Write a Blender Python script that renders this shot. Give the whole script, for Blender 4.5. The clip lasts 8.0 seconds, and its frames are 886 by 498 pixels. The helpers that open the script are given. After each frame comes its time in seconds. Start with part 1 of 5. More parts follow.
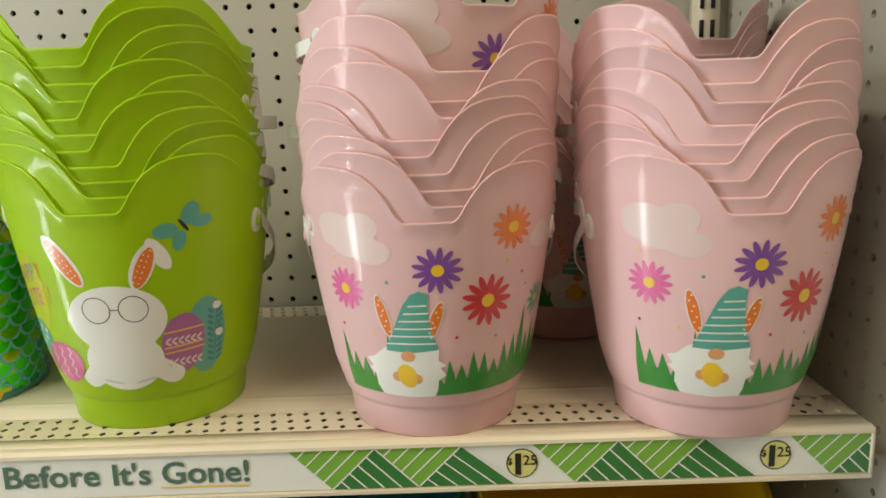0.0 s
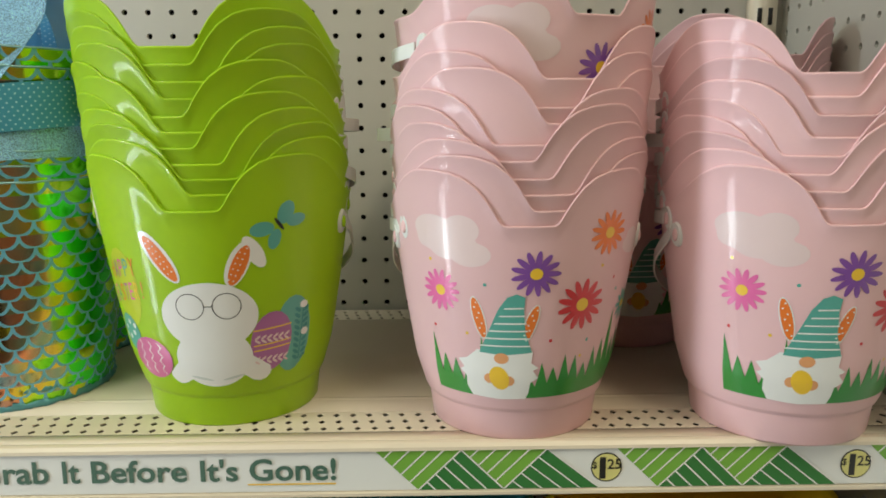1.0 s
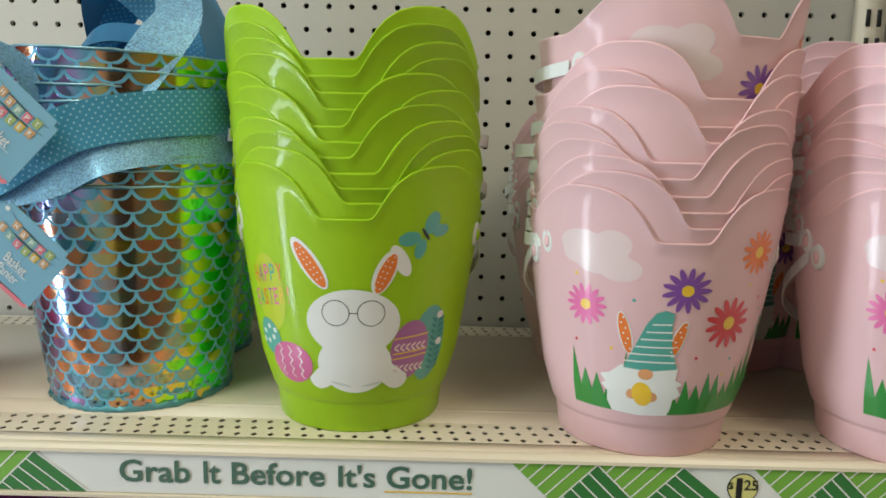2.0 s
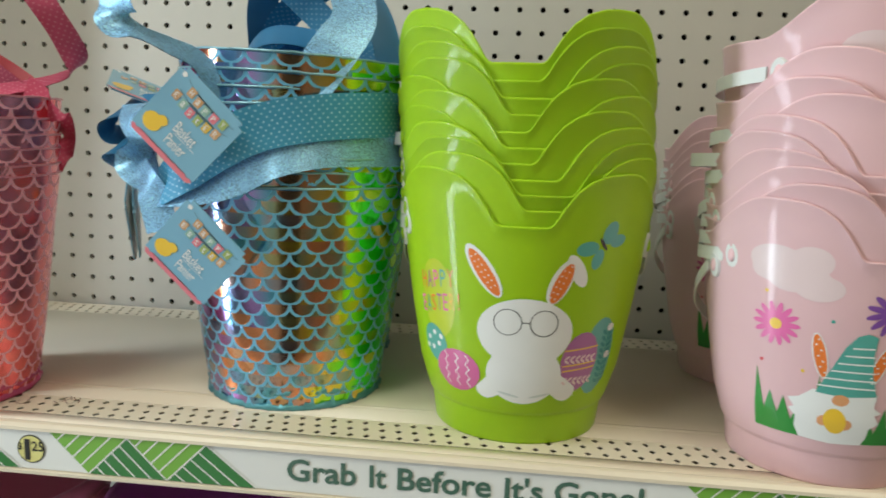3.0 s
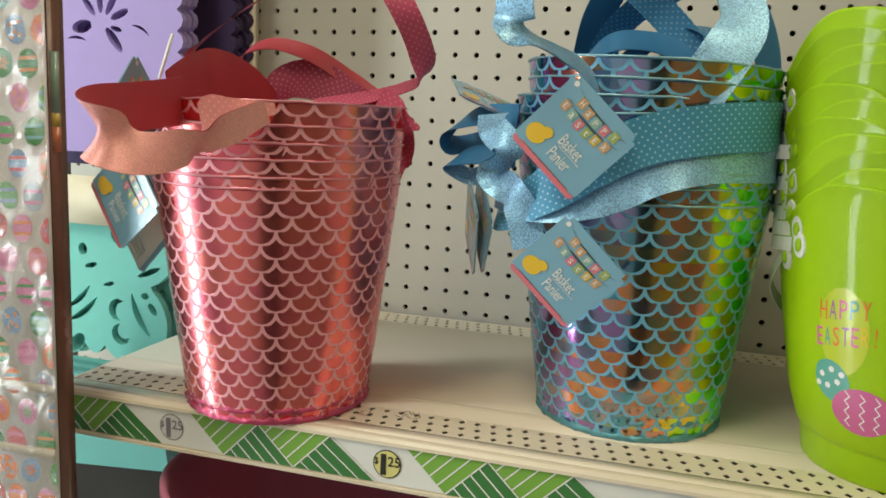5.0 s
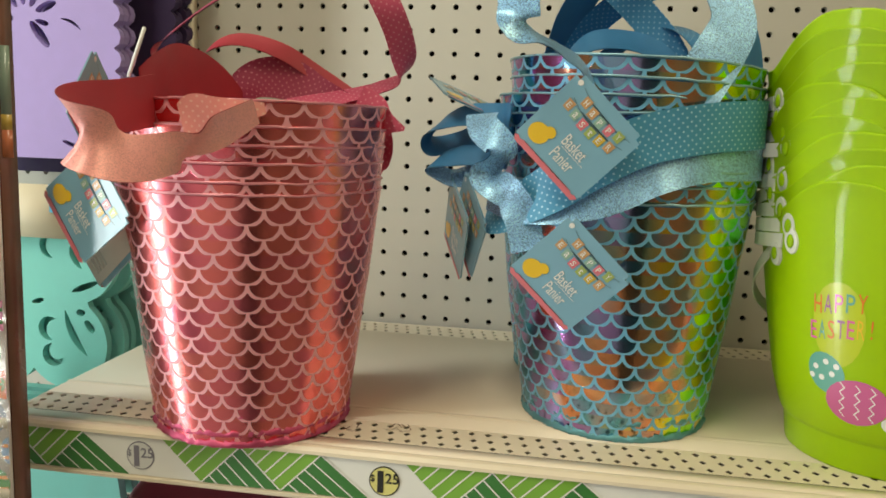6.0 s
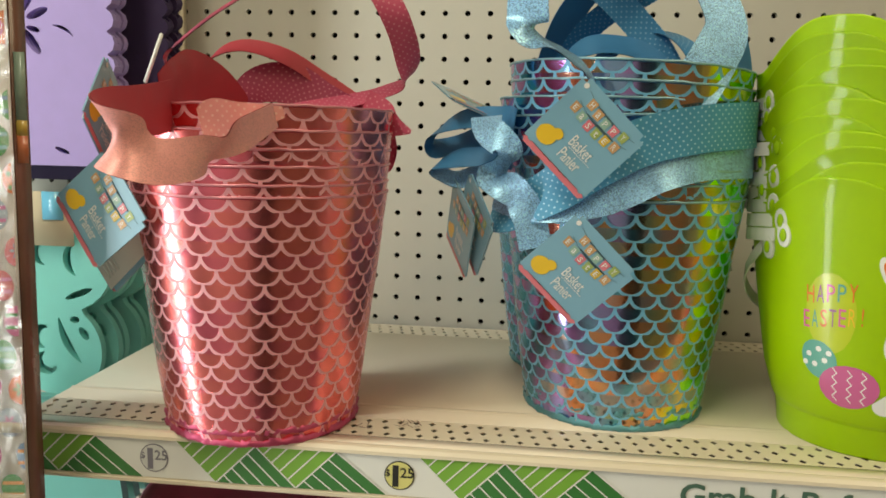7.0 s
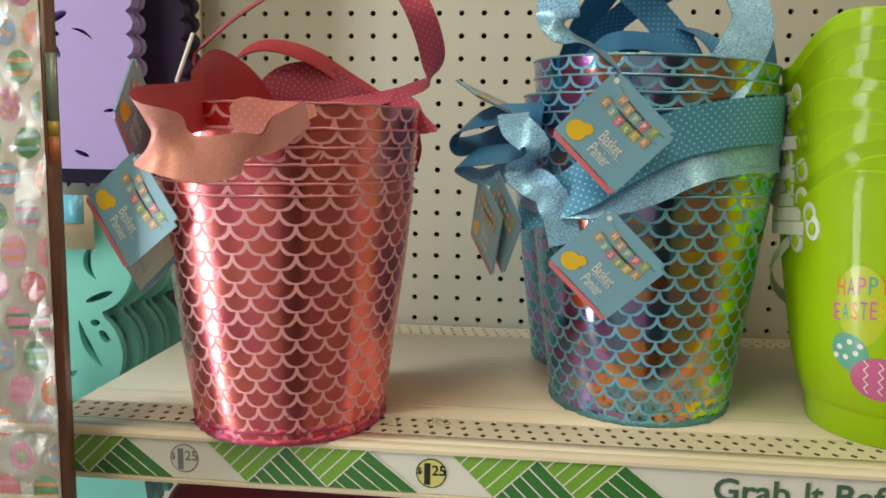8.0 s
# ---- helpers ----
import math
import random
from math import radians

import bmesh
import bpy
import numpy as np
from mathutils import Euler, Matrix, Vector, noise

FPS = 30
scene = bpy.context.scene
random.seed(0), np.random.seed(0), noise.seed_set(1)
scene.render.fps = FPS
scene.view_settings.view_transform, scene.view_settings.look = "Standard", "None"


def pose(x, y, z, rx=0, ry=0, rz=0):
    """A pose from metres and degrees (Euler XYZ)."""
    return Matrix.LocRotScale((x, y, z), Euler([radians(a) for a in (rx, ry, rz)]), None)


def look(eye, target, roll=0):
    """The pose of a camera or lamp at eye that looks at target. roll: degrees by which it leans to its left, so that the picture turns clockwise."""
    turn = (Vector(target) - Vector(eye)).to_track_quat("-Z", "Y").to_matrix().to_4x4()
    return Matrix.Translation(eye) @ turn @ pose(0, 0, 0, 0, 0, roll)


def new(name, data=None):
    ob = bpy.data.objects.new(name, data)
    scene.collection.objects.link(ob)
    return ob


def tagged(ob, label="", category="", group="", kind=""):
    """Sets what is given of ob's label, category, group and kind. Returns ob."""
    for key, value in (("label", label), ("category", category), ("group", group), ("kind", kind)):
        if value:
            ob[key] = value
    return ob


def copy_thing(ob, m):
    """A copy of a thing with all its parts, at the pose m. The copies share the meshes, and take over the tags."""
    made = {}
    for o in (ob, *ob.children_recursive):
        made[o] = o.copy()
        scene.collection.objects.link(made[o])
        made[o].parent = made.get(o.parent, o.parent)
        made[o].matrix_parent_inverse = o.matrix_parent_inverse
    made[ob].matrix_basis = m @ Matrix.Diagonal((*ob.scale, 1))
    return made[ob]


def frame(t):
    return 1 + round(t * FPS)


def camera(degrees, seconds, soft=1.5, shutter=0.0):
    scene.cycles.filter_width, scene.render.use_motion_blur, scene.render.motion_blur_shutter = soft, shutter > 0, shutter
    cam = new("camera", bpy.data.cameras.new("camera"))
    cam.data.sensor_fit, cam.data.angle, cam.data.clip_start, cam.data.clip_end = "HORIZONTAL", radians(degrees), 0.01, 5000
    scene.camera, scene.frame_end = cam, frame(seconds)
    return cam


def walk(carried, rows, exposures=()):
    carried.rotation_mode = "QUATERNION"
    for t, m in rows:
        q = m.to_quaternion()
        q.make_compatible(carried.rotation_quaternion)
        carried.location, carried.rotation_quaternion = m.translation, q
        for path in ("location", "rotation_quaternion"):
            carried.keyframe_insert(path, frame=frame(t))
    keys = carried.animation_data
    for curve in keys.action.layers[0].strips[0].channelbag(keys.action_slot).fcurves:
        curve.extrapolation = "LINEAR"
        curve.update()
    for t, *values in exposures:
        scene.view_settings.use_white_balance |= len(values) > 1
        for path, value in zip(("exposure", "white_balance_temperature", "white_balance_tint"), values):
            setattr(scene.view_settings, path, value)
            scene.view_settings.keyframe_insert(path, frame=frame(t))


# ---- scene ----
cam = camera(60.1, 8.0, soft=1.7, shutter=0.15)
PATH = [
    (0, (-0.055, -0.504, 1.338), (-0.042, 1.456, 0.941), -1.7),
    (0.5, (-0.088, -0.506, 1.336), (-0.079, 1.455, 0.944), -1.4),
    (1, (-0.126, -0.511, 1.335), (-0.09, 1.454, 0.967), -0.3),
    (1.5, (-0.168, -0.517, 1.335), (-0.162, 1.452, 0.988), 0.4),
    (1.7, (-0.188, -0.52, 1.328), (-0.196, 1.453, 1.002), 0.9),
    (2.8, (-0.268, -0.516, 1.327), (-0.375, 1.459, 1.033), 2.4),
    (3, (-0.285, -0.512, 1.329), (-0.498, 1.452, 1.02), 2.1),
    (3.5, (-0.323, -0.513, 1.332), (-0.723, 1.42, 1.006), 1.9),
    (4, (-0.367, -0.519, 1.333), (-0.889, 1.384, 1.008), 1.7),
    (4.5, (-0.413, -0.514, 1.329), (-1.023, 1.365, 1.018), 2.0),
    (4.7, (-0.431, -0.512, 1.329), (-1.041, 1.367, 1.018), 2.1),
    (5.8, (-0.526, -0.497, 1.329), (-0.851, 1.45, 1.009), 2.0),
    (6, (-0.532, -0.502, 1.327), (-0.841, 1.45, 1.021), 1.9),
    (6.5, (-0.548, -0.514, 1.325), (-0.767, 1.45, 1.017), 1.6),
    (7, (-0.563, -0.523, 1.324), (-0.778, 1.444, 1.034), 1.4),
    (7.5, (-0.576, -0.528, 1.323), (-0.782, 1.442, 1.042), 1.4),
    (8, (-0.584, -0.526, 1.319), (-0.8, 1.443, 1.038), 0.8),
]
walk(cam, [(t, look(eye, target, roll)) for t, eye, target, roll in PATH], exposures=[(0, -0.06, 6650, 10), (1.5, -0.1, 5950, 10), (3, -0.11, 5900, 10), (3.5, -0.09, 5900, 10), (4.5, -0.28, 6250, 10), (6.5, -0.21, 7150, 10), (8, -0.32, 6900, 10)])

# ---- light: ceiling fluorescents and a tall shop window down the aisle ----
world = bpy.data.worlds.new("world")
world.use_nodes = True
world.node_tree.nodes["Background"].inputs[0].default_value = (0.9, 0.95, 1.0, 1)
world.node_tree.nodes["Background"].inputs[1].default_value = 0.02
scene.world = world


def area(name, m, sx, sy, watts, color):
    d = bpy.data.lights.new(name, "AREA")
    d.shape, d.size, d.size_y, d.energy, d.color = "RECTANGLE", sx, sy, watts, color
    ob = new(name, d)
    ob.matrix_world = m
    return ob


area("window_light", look((-2.45, -0.7, 1.32), (0, 0, 1.32)), 0.27, 2.6, 44, (0.9, 0.98, 0.98))
area("ceiling_light_a", look((-1.2, -1.0, 2.93), (-1.2, -1.0, 0)), 0.3, 1.2, 23.5, (0.98, 0.95, 0.76))
area("ceiling_light_b", look((0.6, -1.0, 2.93), (0.6, -1.0, 0)), 0.3, 1.2, 19, (1.0, 0.86, 0.58))


# ---- materials ----
def material(name, color, rough=0.5, metal=0.0, vary=0.0, scale=20.0, bump=0.0, bscale=200.0, spec=0.5, coat=0.0):
    m = bpy.data.materials.new(name)
    m.use_nodes = True
    nt = m.node_tree
    b = nt.nodes["Principled BSDF"]
    b.inputs["Base Color"].default_value = (*color, 1)
    b.inputs["Roughness"].default_value = rough
    b.inputs["Metallic"].default_value = metal
    b.inputs["Specular IOR Level"].default_value = spec
    b.inputs["Coat Weight"].default_value = coat
    b.inputs["Coat Roughness"].default_value = 0.08
    tc = nt.nodes.new("ShaderNodeTexCoord")
    if vary:
        n = nt.nodes.new("ShaderNodeTexNoise")
        n.inputs["Scale"].default_value, n.inputs["Detail"].default_value = scale, 6
        nt.links.new(tc.outputs["Object"], n.inputs["Vector"])
        r = nt.nodes.new("ShaderNodeMapRange")
        r.inputs["To Min"].default_value, r.inputs["To Max"].default_value = 1 - vary, 1 + vary
        nt.links.new(n.outputs["Fac"], r.inputs["Value"])
        x = nt.nodes.new("ShaderNodeMix")
        x.data_type, x.blend_type = "RGBA", "MULTIPLY"
        x.inputs["Factor"].default_value = 1
        x.inputs["A"].default_value = (*color, 1)
        nt.links.new(r.outputs["Result"], x.inputs["B"])
        nt.links.new(x.outputs["Result"], b.inputs["Base Color"])
        r2 = nt.nodes.new("ShaderNodeMapRange")
        r2.inputs["To Min"].default_value, r2.inputs["To Max"].default_value = rough * 0.8, min(1, rough * 1.25)
        nt.links.new(n.outputs["Fac"], r2.inputs["Value"])
        nt.links.new(r2.outputs["Result"], b.inputs["Roughness"])
    if bump:
        n2 = nt.nodes.new("ShaderNodeTexNoise")
        n2.inputs["Scale"].default_value, n2.inputs["Detail"].default_value = bscale, 3
        nt.links.new(tc.outputs["Object"], n2.inputs["Vector"])
        bp = nt.nodes.new("ShaderNodeBump")
        bp.inputs["Strength"].default_value, bp.inputs["Distance"].default_value = bump, 0.001
        nt.links.new(n2.outputs["Fac"], bp.inputs["Height"])
        nt.links.new(bp.outputs["Normal"], b.inputs["Normal"])
    return m


def node(nt, kind, op=None, **values):
    n = nt.nodes.new(kind)
    if op:
        n.operation = op
    for k, v in values.items():
        n.inputs[int(k[1:])].default_value = v
    return n


def foil(name, stops, line, width, angle_bias, rough=0.14):
    """Holographic foil with a printed fish-scale net: UV in metres (arc length, height)."""
    m = bpy.data.materials.new(name)
    m.use_nodes = True
    nt = m.node_tree
    b = nt.nodes["Principled BSDF"]
    uv = nt.nodes.new("ShaderNodeUVMap")
    sep = nt.nodes.new("ShaderNodeSeparateXYZ")
    nt.links.new(uv.outputs["UV"], sep.inputs[0])

    def mth(op, a, c=None):
        n = nt.nodes.new("ShaderNodeMath")
        n.operation = op
        for i, v in enumerate((a, c)):
            if v is None:
                continue
            if isinstance(v, (int, float)):
                n.inputs[i].default_value = v
            else:
                nt.links.new(v, n.inputs[i])
        return n.outputs[0]

    w = width
    rowf = mth("DIVIDE", sep.outputs["Y"], w * 0.5)
    row = mth("FLOOR", rowf)
    y = mth("MULTIPLY", mth("SUBTRACT", mth("SUBTRACT", rowf, row), 1.0), w * 0.5)
    shift = mth("MULTIPLY", mth("FLOORED_MODULO", row, 2.0), 0.5)
    cellx = mth("ADD", mth("DIVIDE", sep.outputs["X"], w), shift)
    colid = mth("FLOOR", cellx)
    x = mth("MULTIPLY", mth("SUBTRACT", mth("SUBTRACT", cellx, colid), 0.5), w)
    rad = mth("SQRT", mth("ADD", mth("MULTIPLY", x, x), mth("MULTIPLY", y, y)))
    out = mth("SUBTRACT", rad, w * 0.5)
    dist = mth("ABSOLUTE", out)
    net = mth("LESS_THAN", dist, w * 0.06)
    beyond = mth("GREATER_THAN", out, 0.0)
    # which scale the spot belongs to, for its own tint
    side = mth("MULTIPLY", mth("SIGN", x), mth("MULTIPLY", beyond, 0.5))
    cid = mth("ADD", mth("ADD", colid, side), mth("MULTIPLY", mth("SUBTRACT", row, beyond), 7.31))
    wn = nt.nodes.new("ShaderNodeTexWhiteNoise")
    wn.noise_dimensions = "1D"
    nt.links.new(cid, wn.inputs["W"])
    big = nt.nodes.new("ShaderNodeTexNoise")
    big.inputs["Scale"].default_value, big.inputs["Detail"].default_value = 9.0, 2
    mp = nt.nodes.new("ShaderNodeMapping")
    mp.inputs["Scale"].default_value = (1.6, 0.35, 1.0)
    nt.links.new(uv.outputs["UV"], mp.inputs["Vector"])
    nt.links.new(mp.outputs["Vector"], big.inputs["Vector"])
    # angle_bias bakes the angle-dependent iridescent sheen into the colour, left to right
    hue = mth("ADD", mth("MULTIPLY", wn.outputs["Value"], 0.28), mth("ADD", mth("MULTIPLY", sep.outputs["X"], angle_bias), mth("MULTIPLY", big.outputs["Fac"], 0.45)))
    ramp = nt.nodes.new("ShaderNodeValToRGB")
    els = ramp.color_ramp.elements
    while len(els) > 1:
        els.remove(els[-1])
    els[0].position, els[0].color = stops[0][0], (*stops[0][1], 1)
    for p, c in stops[1:]:
        e = els.new(p)
        e.color = (*c, 1)
    nt.links.new(hue, ramp.inputs["Fac"])
    mix = nt.nodes.new("ShaderNodeMix")
    mix.data_type = "RGBA"
    nt.links.new(net, mix.inputs["Factor"])
    nt.links.new(ramp.outputs["Color"], mix.inputs["A"])
    mix.inputs["B"].default_value = (*line, 1)
    nt.links.new(mix.outputs["Result"], b.inputs["Base Color"])
    nt.links.new(mth("SUBTRACT", 0.93, mth("MULTIPLY", net, 0.83)), b.inputs["Metallic"])
    nt.links.new(mth("ADD", rough, mth("MULTIPLY", net, 0.25)), b.inputs["Roughness"])
    crease = nt.nodes.new("ShaderNodeTexNoise")
    crease.inputs["Scale"].default_value, crease.inputs["Detail"].default_value = 28.0, 3
    nt.links.new(uv.outputs["UV"], crease.inputs["Vector"])
    bp = nt.nodes.new("ShaderNodeBump")
    bp.inputs["Strength"].default_value, bp.inputs["Distance"].default_value = 0.3, 0.0016
    nt.links.new(mth("ADD", crease.outputs["Fac"], mth("MULTIPLY", net, 0.12)), bp.inputs["Height"])
    nt.links.new(bp.outputs["Normal"], b.inputs["Normal"])
    return m


def ribbon_cloth(name, color, dots=None, glitter=0.0, rough=0.45):
    """Satin ribbon: UV in metres (along, across); dots: colour of a printed dot grid; glitter: sparkle."""
    m = material(name, color, rough, 0.0, 0.12, 60, 0.2, 900)
    nt = m.node_tree
    b = nt.nodes["Principled BSDF"]
    uv = nt.nodes.new("ShaderNodeUVMap")
    if dots:
        vo = nt.nodes.new("ShaderNodeTexVoronoi")
        vo.inputs["Scale"].default_value, vo.inputs["Randomness"].default_value = 230.0, 0.0
        rot = nt.nodes.new("ShaderNodeMapping")
        rot.inputs["Rotation"].default_value = (0, 0, 0.785)
        nt.links.new(uv.outputs["UV"], rot.inputs["Vector"])
        nt.links.new(rot.outputs["Vector"], vo.inputs["Vector"])
        lt = nt.nodes.new("ShaderNodeMath")
        lt.operation = "LESS_THAN"
        lt.inputs[1].default_value = 0.17
        nt.links.new(vo.outputs["Distance"], lt.inputs[0])
        mix = nt.nodes.new("ShaderNodeMix")
        mix.data_type = "RGBA"
        nt.links.new(lt.outputs[0], mix.inputs["Factor"])
        src = b.inputs["Base Color"].links[0].from_socket
        nt.links.new(src, mix.inputs["A"])
        mix.inputs["B"].default_value = (*dots, 1)
        nt.links.new(mix.outputs["Result"], b.inputs["Base Color"])
    if glitter:
        b.inputs["Metallic"].default_value = min(0.35, 0.6 * glitter)
        vo = nt.nodes.new("ShaderNodeTexVoronoi")
        vo.inputs["Scale"].default_value = 2000.0
        nt.links.new(uv.outputs["UV"], vo.inputs["Vector"])
        nm = nt.nodes.new("ShaderNodeBump")
        nm.inputs["Strength"].default_value, nm.inputs["Distance"].default_value = glitter, 0.0006
        sp = nt.nodes.new("ShaderNodeSeparateColor")
        nt.links.new(vo.outputs["Color"], sp.inputs[0])
        nt.links.new(sp.outputs[0], nm.inputs["Height"])
        fleck = nt.nodes.new("ShaderNodeMapRange")
        fleck.inputs["To Min"].default_value, fleck.inputs["To Max"].default_value = 1 - glitter * 0.8, 1 + glitter
        nt.links.new(sp.outputs[1], fleck.inputs["Value"])
        mul = nt.nodes.new("ShaderNodeMix")
        mul.data_type, mul.blend_type = "RGBA", "MULTIPLY"
        mul.inputs["Factor"].default_value = 1
        nt.links.new(b.inputs["Base Color"].links[0].from_socket, mul.inputs["A"])
        nt.links.new(fleck.outputs["Result"], mul.inputs["B"])
        nt.links.new(mul.outputs["Result"], b.inputs["Base Color"])
        nt.links.new(nm.outputs["Normal"], b.inputs["Normal"])
    return m


def plastic(name, color, rough=0.48, clarity=0.12):
    m = material(name, color, rough, 0, 0.05, 14, 0.04, 45, 0.25, 0.26)
    b = m.node_tree.nodes["Principled BSDF"]
    b.inputs["Coat Roughness"].default_value = 0.06
    nt = m.node_tree
    info, rng, mul = nt.nodes.new("ShaderNodeObjectInfo"), nt.nodes.new("ShaderNodeMapRange"), nt.nodes.new("ShaderNodeMix")
    rng.inputs["To Min"].default_value, rng.inputs["To Max"].default_value = 0.9, 1.08
    nt.links.new(info.outputs["Random"], rng.inputs["Value"])
    mul.data_type, mul.blend_type = "RGBA", "MULTIPLY"
    mul.inputs["Factor"].default_value = 1
    nt.links.new(b.inputs["Base Color"].links[0].from_socket, mul.inputs["A"])
    nt.links.new(rng.outputs["Result"], mul.inputs["B"])
    nt.links.new(mul.outputs["Result"], b.inputs["Base Color"])
    b.inputs["Subsurface Weight"].default_value = clarity
    b.inputs["Subsurface Radius"].default_value = (0.006, 0.006, 0.005)
    b.inputs["Subsurface Scale"].default_value = 1.0
    return m


def ink(name, color):
    return material(name, color, 0.3, 0, 0.025, 60, 0, 0, 0.5, 0.4)


GREEN_PLASTIC = plastic("green_plastic", (0.35, 0.59, 0.003), 0.48, 0.4)
PINK_PLASTIC = plastic("pink_plastic", (0.8, 0.51, 0.53))
WHITE_PLASTIC = plastic("white_plastic", (0.8, 0.8, 0.78), 0.4)
ROSE_PLASTIC = plastic("rose_plastic", (0.68, 0.24, 0.36))
PURPLE_PLASTIC = plastic("purple_plastic", (0.5, 0.16, 0.5))
TEAL_PLASTIC = plastic("teal_plastic", (0.05, 0.35, 0.4))
YELLOW_PLASTIC = plastic("yellow_plastic", (0.8, 0.5, 0.01))
W_INK, GREEN_INK, LGREEN_INK = ink("white_ink", (0.82, 0.82, 0.8)), ink("grass_ink", (0.035, 0.27, 0.04)), ink("lime_ink", (0.2, 0.44, 0.06))
PURPLE_INK, RED_INK, ORANGE_INK = ink("purple_ink", (0.22, 0.08, 0.36)), ink("red_ink", (0.62, 0.04, 0.05)), ink("orange_ink", (0.8, 0.2, 0.03))
MAG_INK, YEL_INK, TEAL_INK = ink("magenta_ink", (0.75, 0.14, 0.38)), ink("yellow_ink", (0.85, 0.55, 0.04)), ink("teal_ink", (0.11, 0.39, 0.33))
DTEAL_INK, TAN_INK, BLACK_INK = ink("deep_teal_ink", (0.03, 0.25, 0.24)), ink("tan_ink", (0.75, 0.36, 0.16)), ink("black_ink", (0.02, 0.02, 0.02))
CLOUD_INK, EGG_INK, LILAC_INK = ink("cloud_ink", (0.77, 0.6, 0.6)), ink("egg_ink", (0.6, 0.12, 0.3)), ink("lilac_ink", (0.4, 0.14, 0.34))
TEXT_INK, PALE_INK = ink("text_ink", (0.075, 0.155, 0.115)), ink("pale_yellow_ink", (0.72, 0.68, 0.25))
DGREEN_INK, PAPER = ink("dark_green_ink", (0.045, 0.2, 0.05)), material("paper_strip", (0.78, 0.79, 0.77), 0.35, 0, 0.03, 12, 0.03, 300)
LIMEY_INK, SHADE_INK = ink("olive_lime_ink", (0.5, 0.6, 0.02)), ink("soft_grey_ink", (0.6, 0.64, 0.62))
TAG_BLUE, TAG_PINK = ink("tag_blue_ink", (0.21, 0.43, 0.58)), ink("tag_pink_ink", (0.72, 0.2, 0.25))
FLAG_TAN, FLAG_MINT, FLAG_GREEN, FLAG_GOLD = ink("soft_tan_ink", (0.62, 0.36, 0.17)), ink("soft_mint_ink", (0.3, 0.5, 0.42)), ink("soft_green_ink", (0.36, 0.46, 0.14)), ink("soft_gold_ink", (0.68, 0.46, 0.06))
TAG_LINE = ink("slate_ink", (0.1, 0.2, 0.26))
PEG = material("pegboard_paint", (0.53, 0.51, 0.445), 0.5, 0, 0.05, 5, 0.08, 150)
SHELF = material("cream_steel_paint", (0.72, 0.64, 0.5), 0.35, 0, 0.07, 7, 0.05, 120)
# near-black that stands in for shade in holes, slots and reflections
DARK = material("shade_black", (0.02, 0.018, 0.016), 0.8, 0, 0.1, 10)
LAV = material("lavender_foam", (0.42, 0.33, 0.68), 0.75, 0, 0.06, 60, 0.2, 700)
VIOLET = material("violet_foam", (0.045, 0.026, 0.09), 0.75, 0, 0.1, 60, 0.3, 400)
AQUA = material("aqua_foam", (0.2, 0.62, 0.56), 0.75, 0, 0.05, 60, 0.2, 700)
CARD = material("cream_card", (0.75, 0.68, 0.5), 0.5, 0, 0.06, 40)
SKY_CARD = ink("sky_card", (0.15, 0.5, 0.7))
BROWN = material("brown_film_edge", (0.2, 0.1, 0.07), 0.25, 0, 0.3, 30, 0.3, 60)
PALE_WALL = material("pale_reflection_wall", (0.72, 0.68, 0.6), 0.6, 0, 0.1, 3, 0.1, 80)
WALL = material("wall_paint", (0.5, 0.47, 0.41), 0.7, 0, 0.08, 3, 0.1, 80)
FLOOR = material("vinyl_tile", (0.42, 0.39, 0.34), 0.18, 0, 0.12, 4, 0.05, 60, 0.5, 0.6)
SATIN_PINK = ribbon_cloth("pink_satin", (0.54, 0.055, 0.08))
DOT_PINK = ribbon_cloth("dotted_pink_ribbon", (0.66, 0.1, 0.2), (0.76, 0.3, 0.36))
GLIT_PINK = ribbon_cloth("coral_shimmer_ribbon", (0.93, 0.4, 0.38), None, 0.18, 0.32)
DOT_CORAL = ribbon_cloth("dotted_coral_ribbon", (0.86, 0.33, 0.3), (0.9, 0.52, 0.44))
DOT_WINE = ribbon_cloth("dotted_wine_ribbon", (0.4, 0.035, 0.1), (0.62, 0.2, 0.27))
GINGHAM = material("blue_gingham", (0.1, 0.28, 0.5), 0.7, 0, 0.1, 60, 0.2, 900)
checks = node(GINGHAM.node_tree, "ShaderNodeTexChecker")
checks.inputs["Color1"].default_value, checks.inputs["Color2"].default_value, checks.inputs["Scale"].default_value = (0.06, 0.2, 0.42, 1), (0.4, 0.6, 0.75, 1), 330
GINGHAM.node_tree.links.new(GINGHAM.node_tree.nodes.new("ShaderNodeUVMap").outputs["UV"], checks.inputs["Vector"])
GINGHAM.node_tree.links.new(checks.outputs["Color"], GINGHAM.node_tree.nodes["Principled BSDF"].inputs["Base Color"])
SATIN_BLUE = ribbon_cloth("blue_satin", (0.045, 0.22, 0.46))
DOT_BLUE = ribbon_cloth("dotted_blue_ribbon", (0.07, 0.33, 0.56), (0.42, 0.7, 0.85))
DOT_DEEP = ribbon_cloth("fine_dotted_blue_ribbon", (0.055, 0.28, 0.56), (0.3, 0.55, 0.75))
GLIT_BLUE = ribbon_cloth("silver_blue_glitter_ribbon", (0.3, 0.58, 0.9), None, 0.7, 0.33)
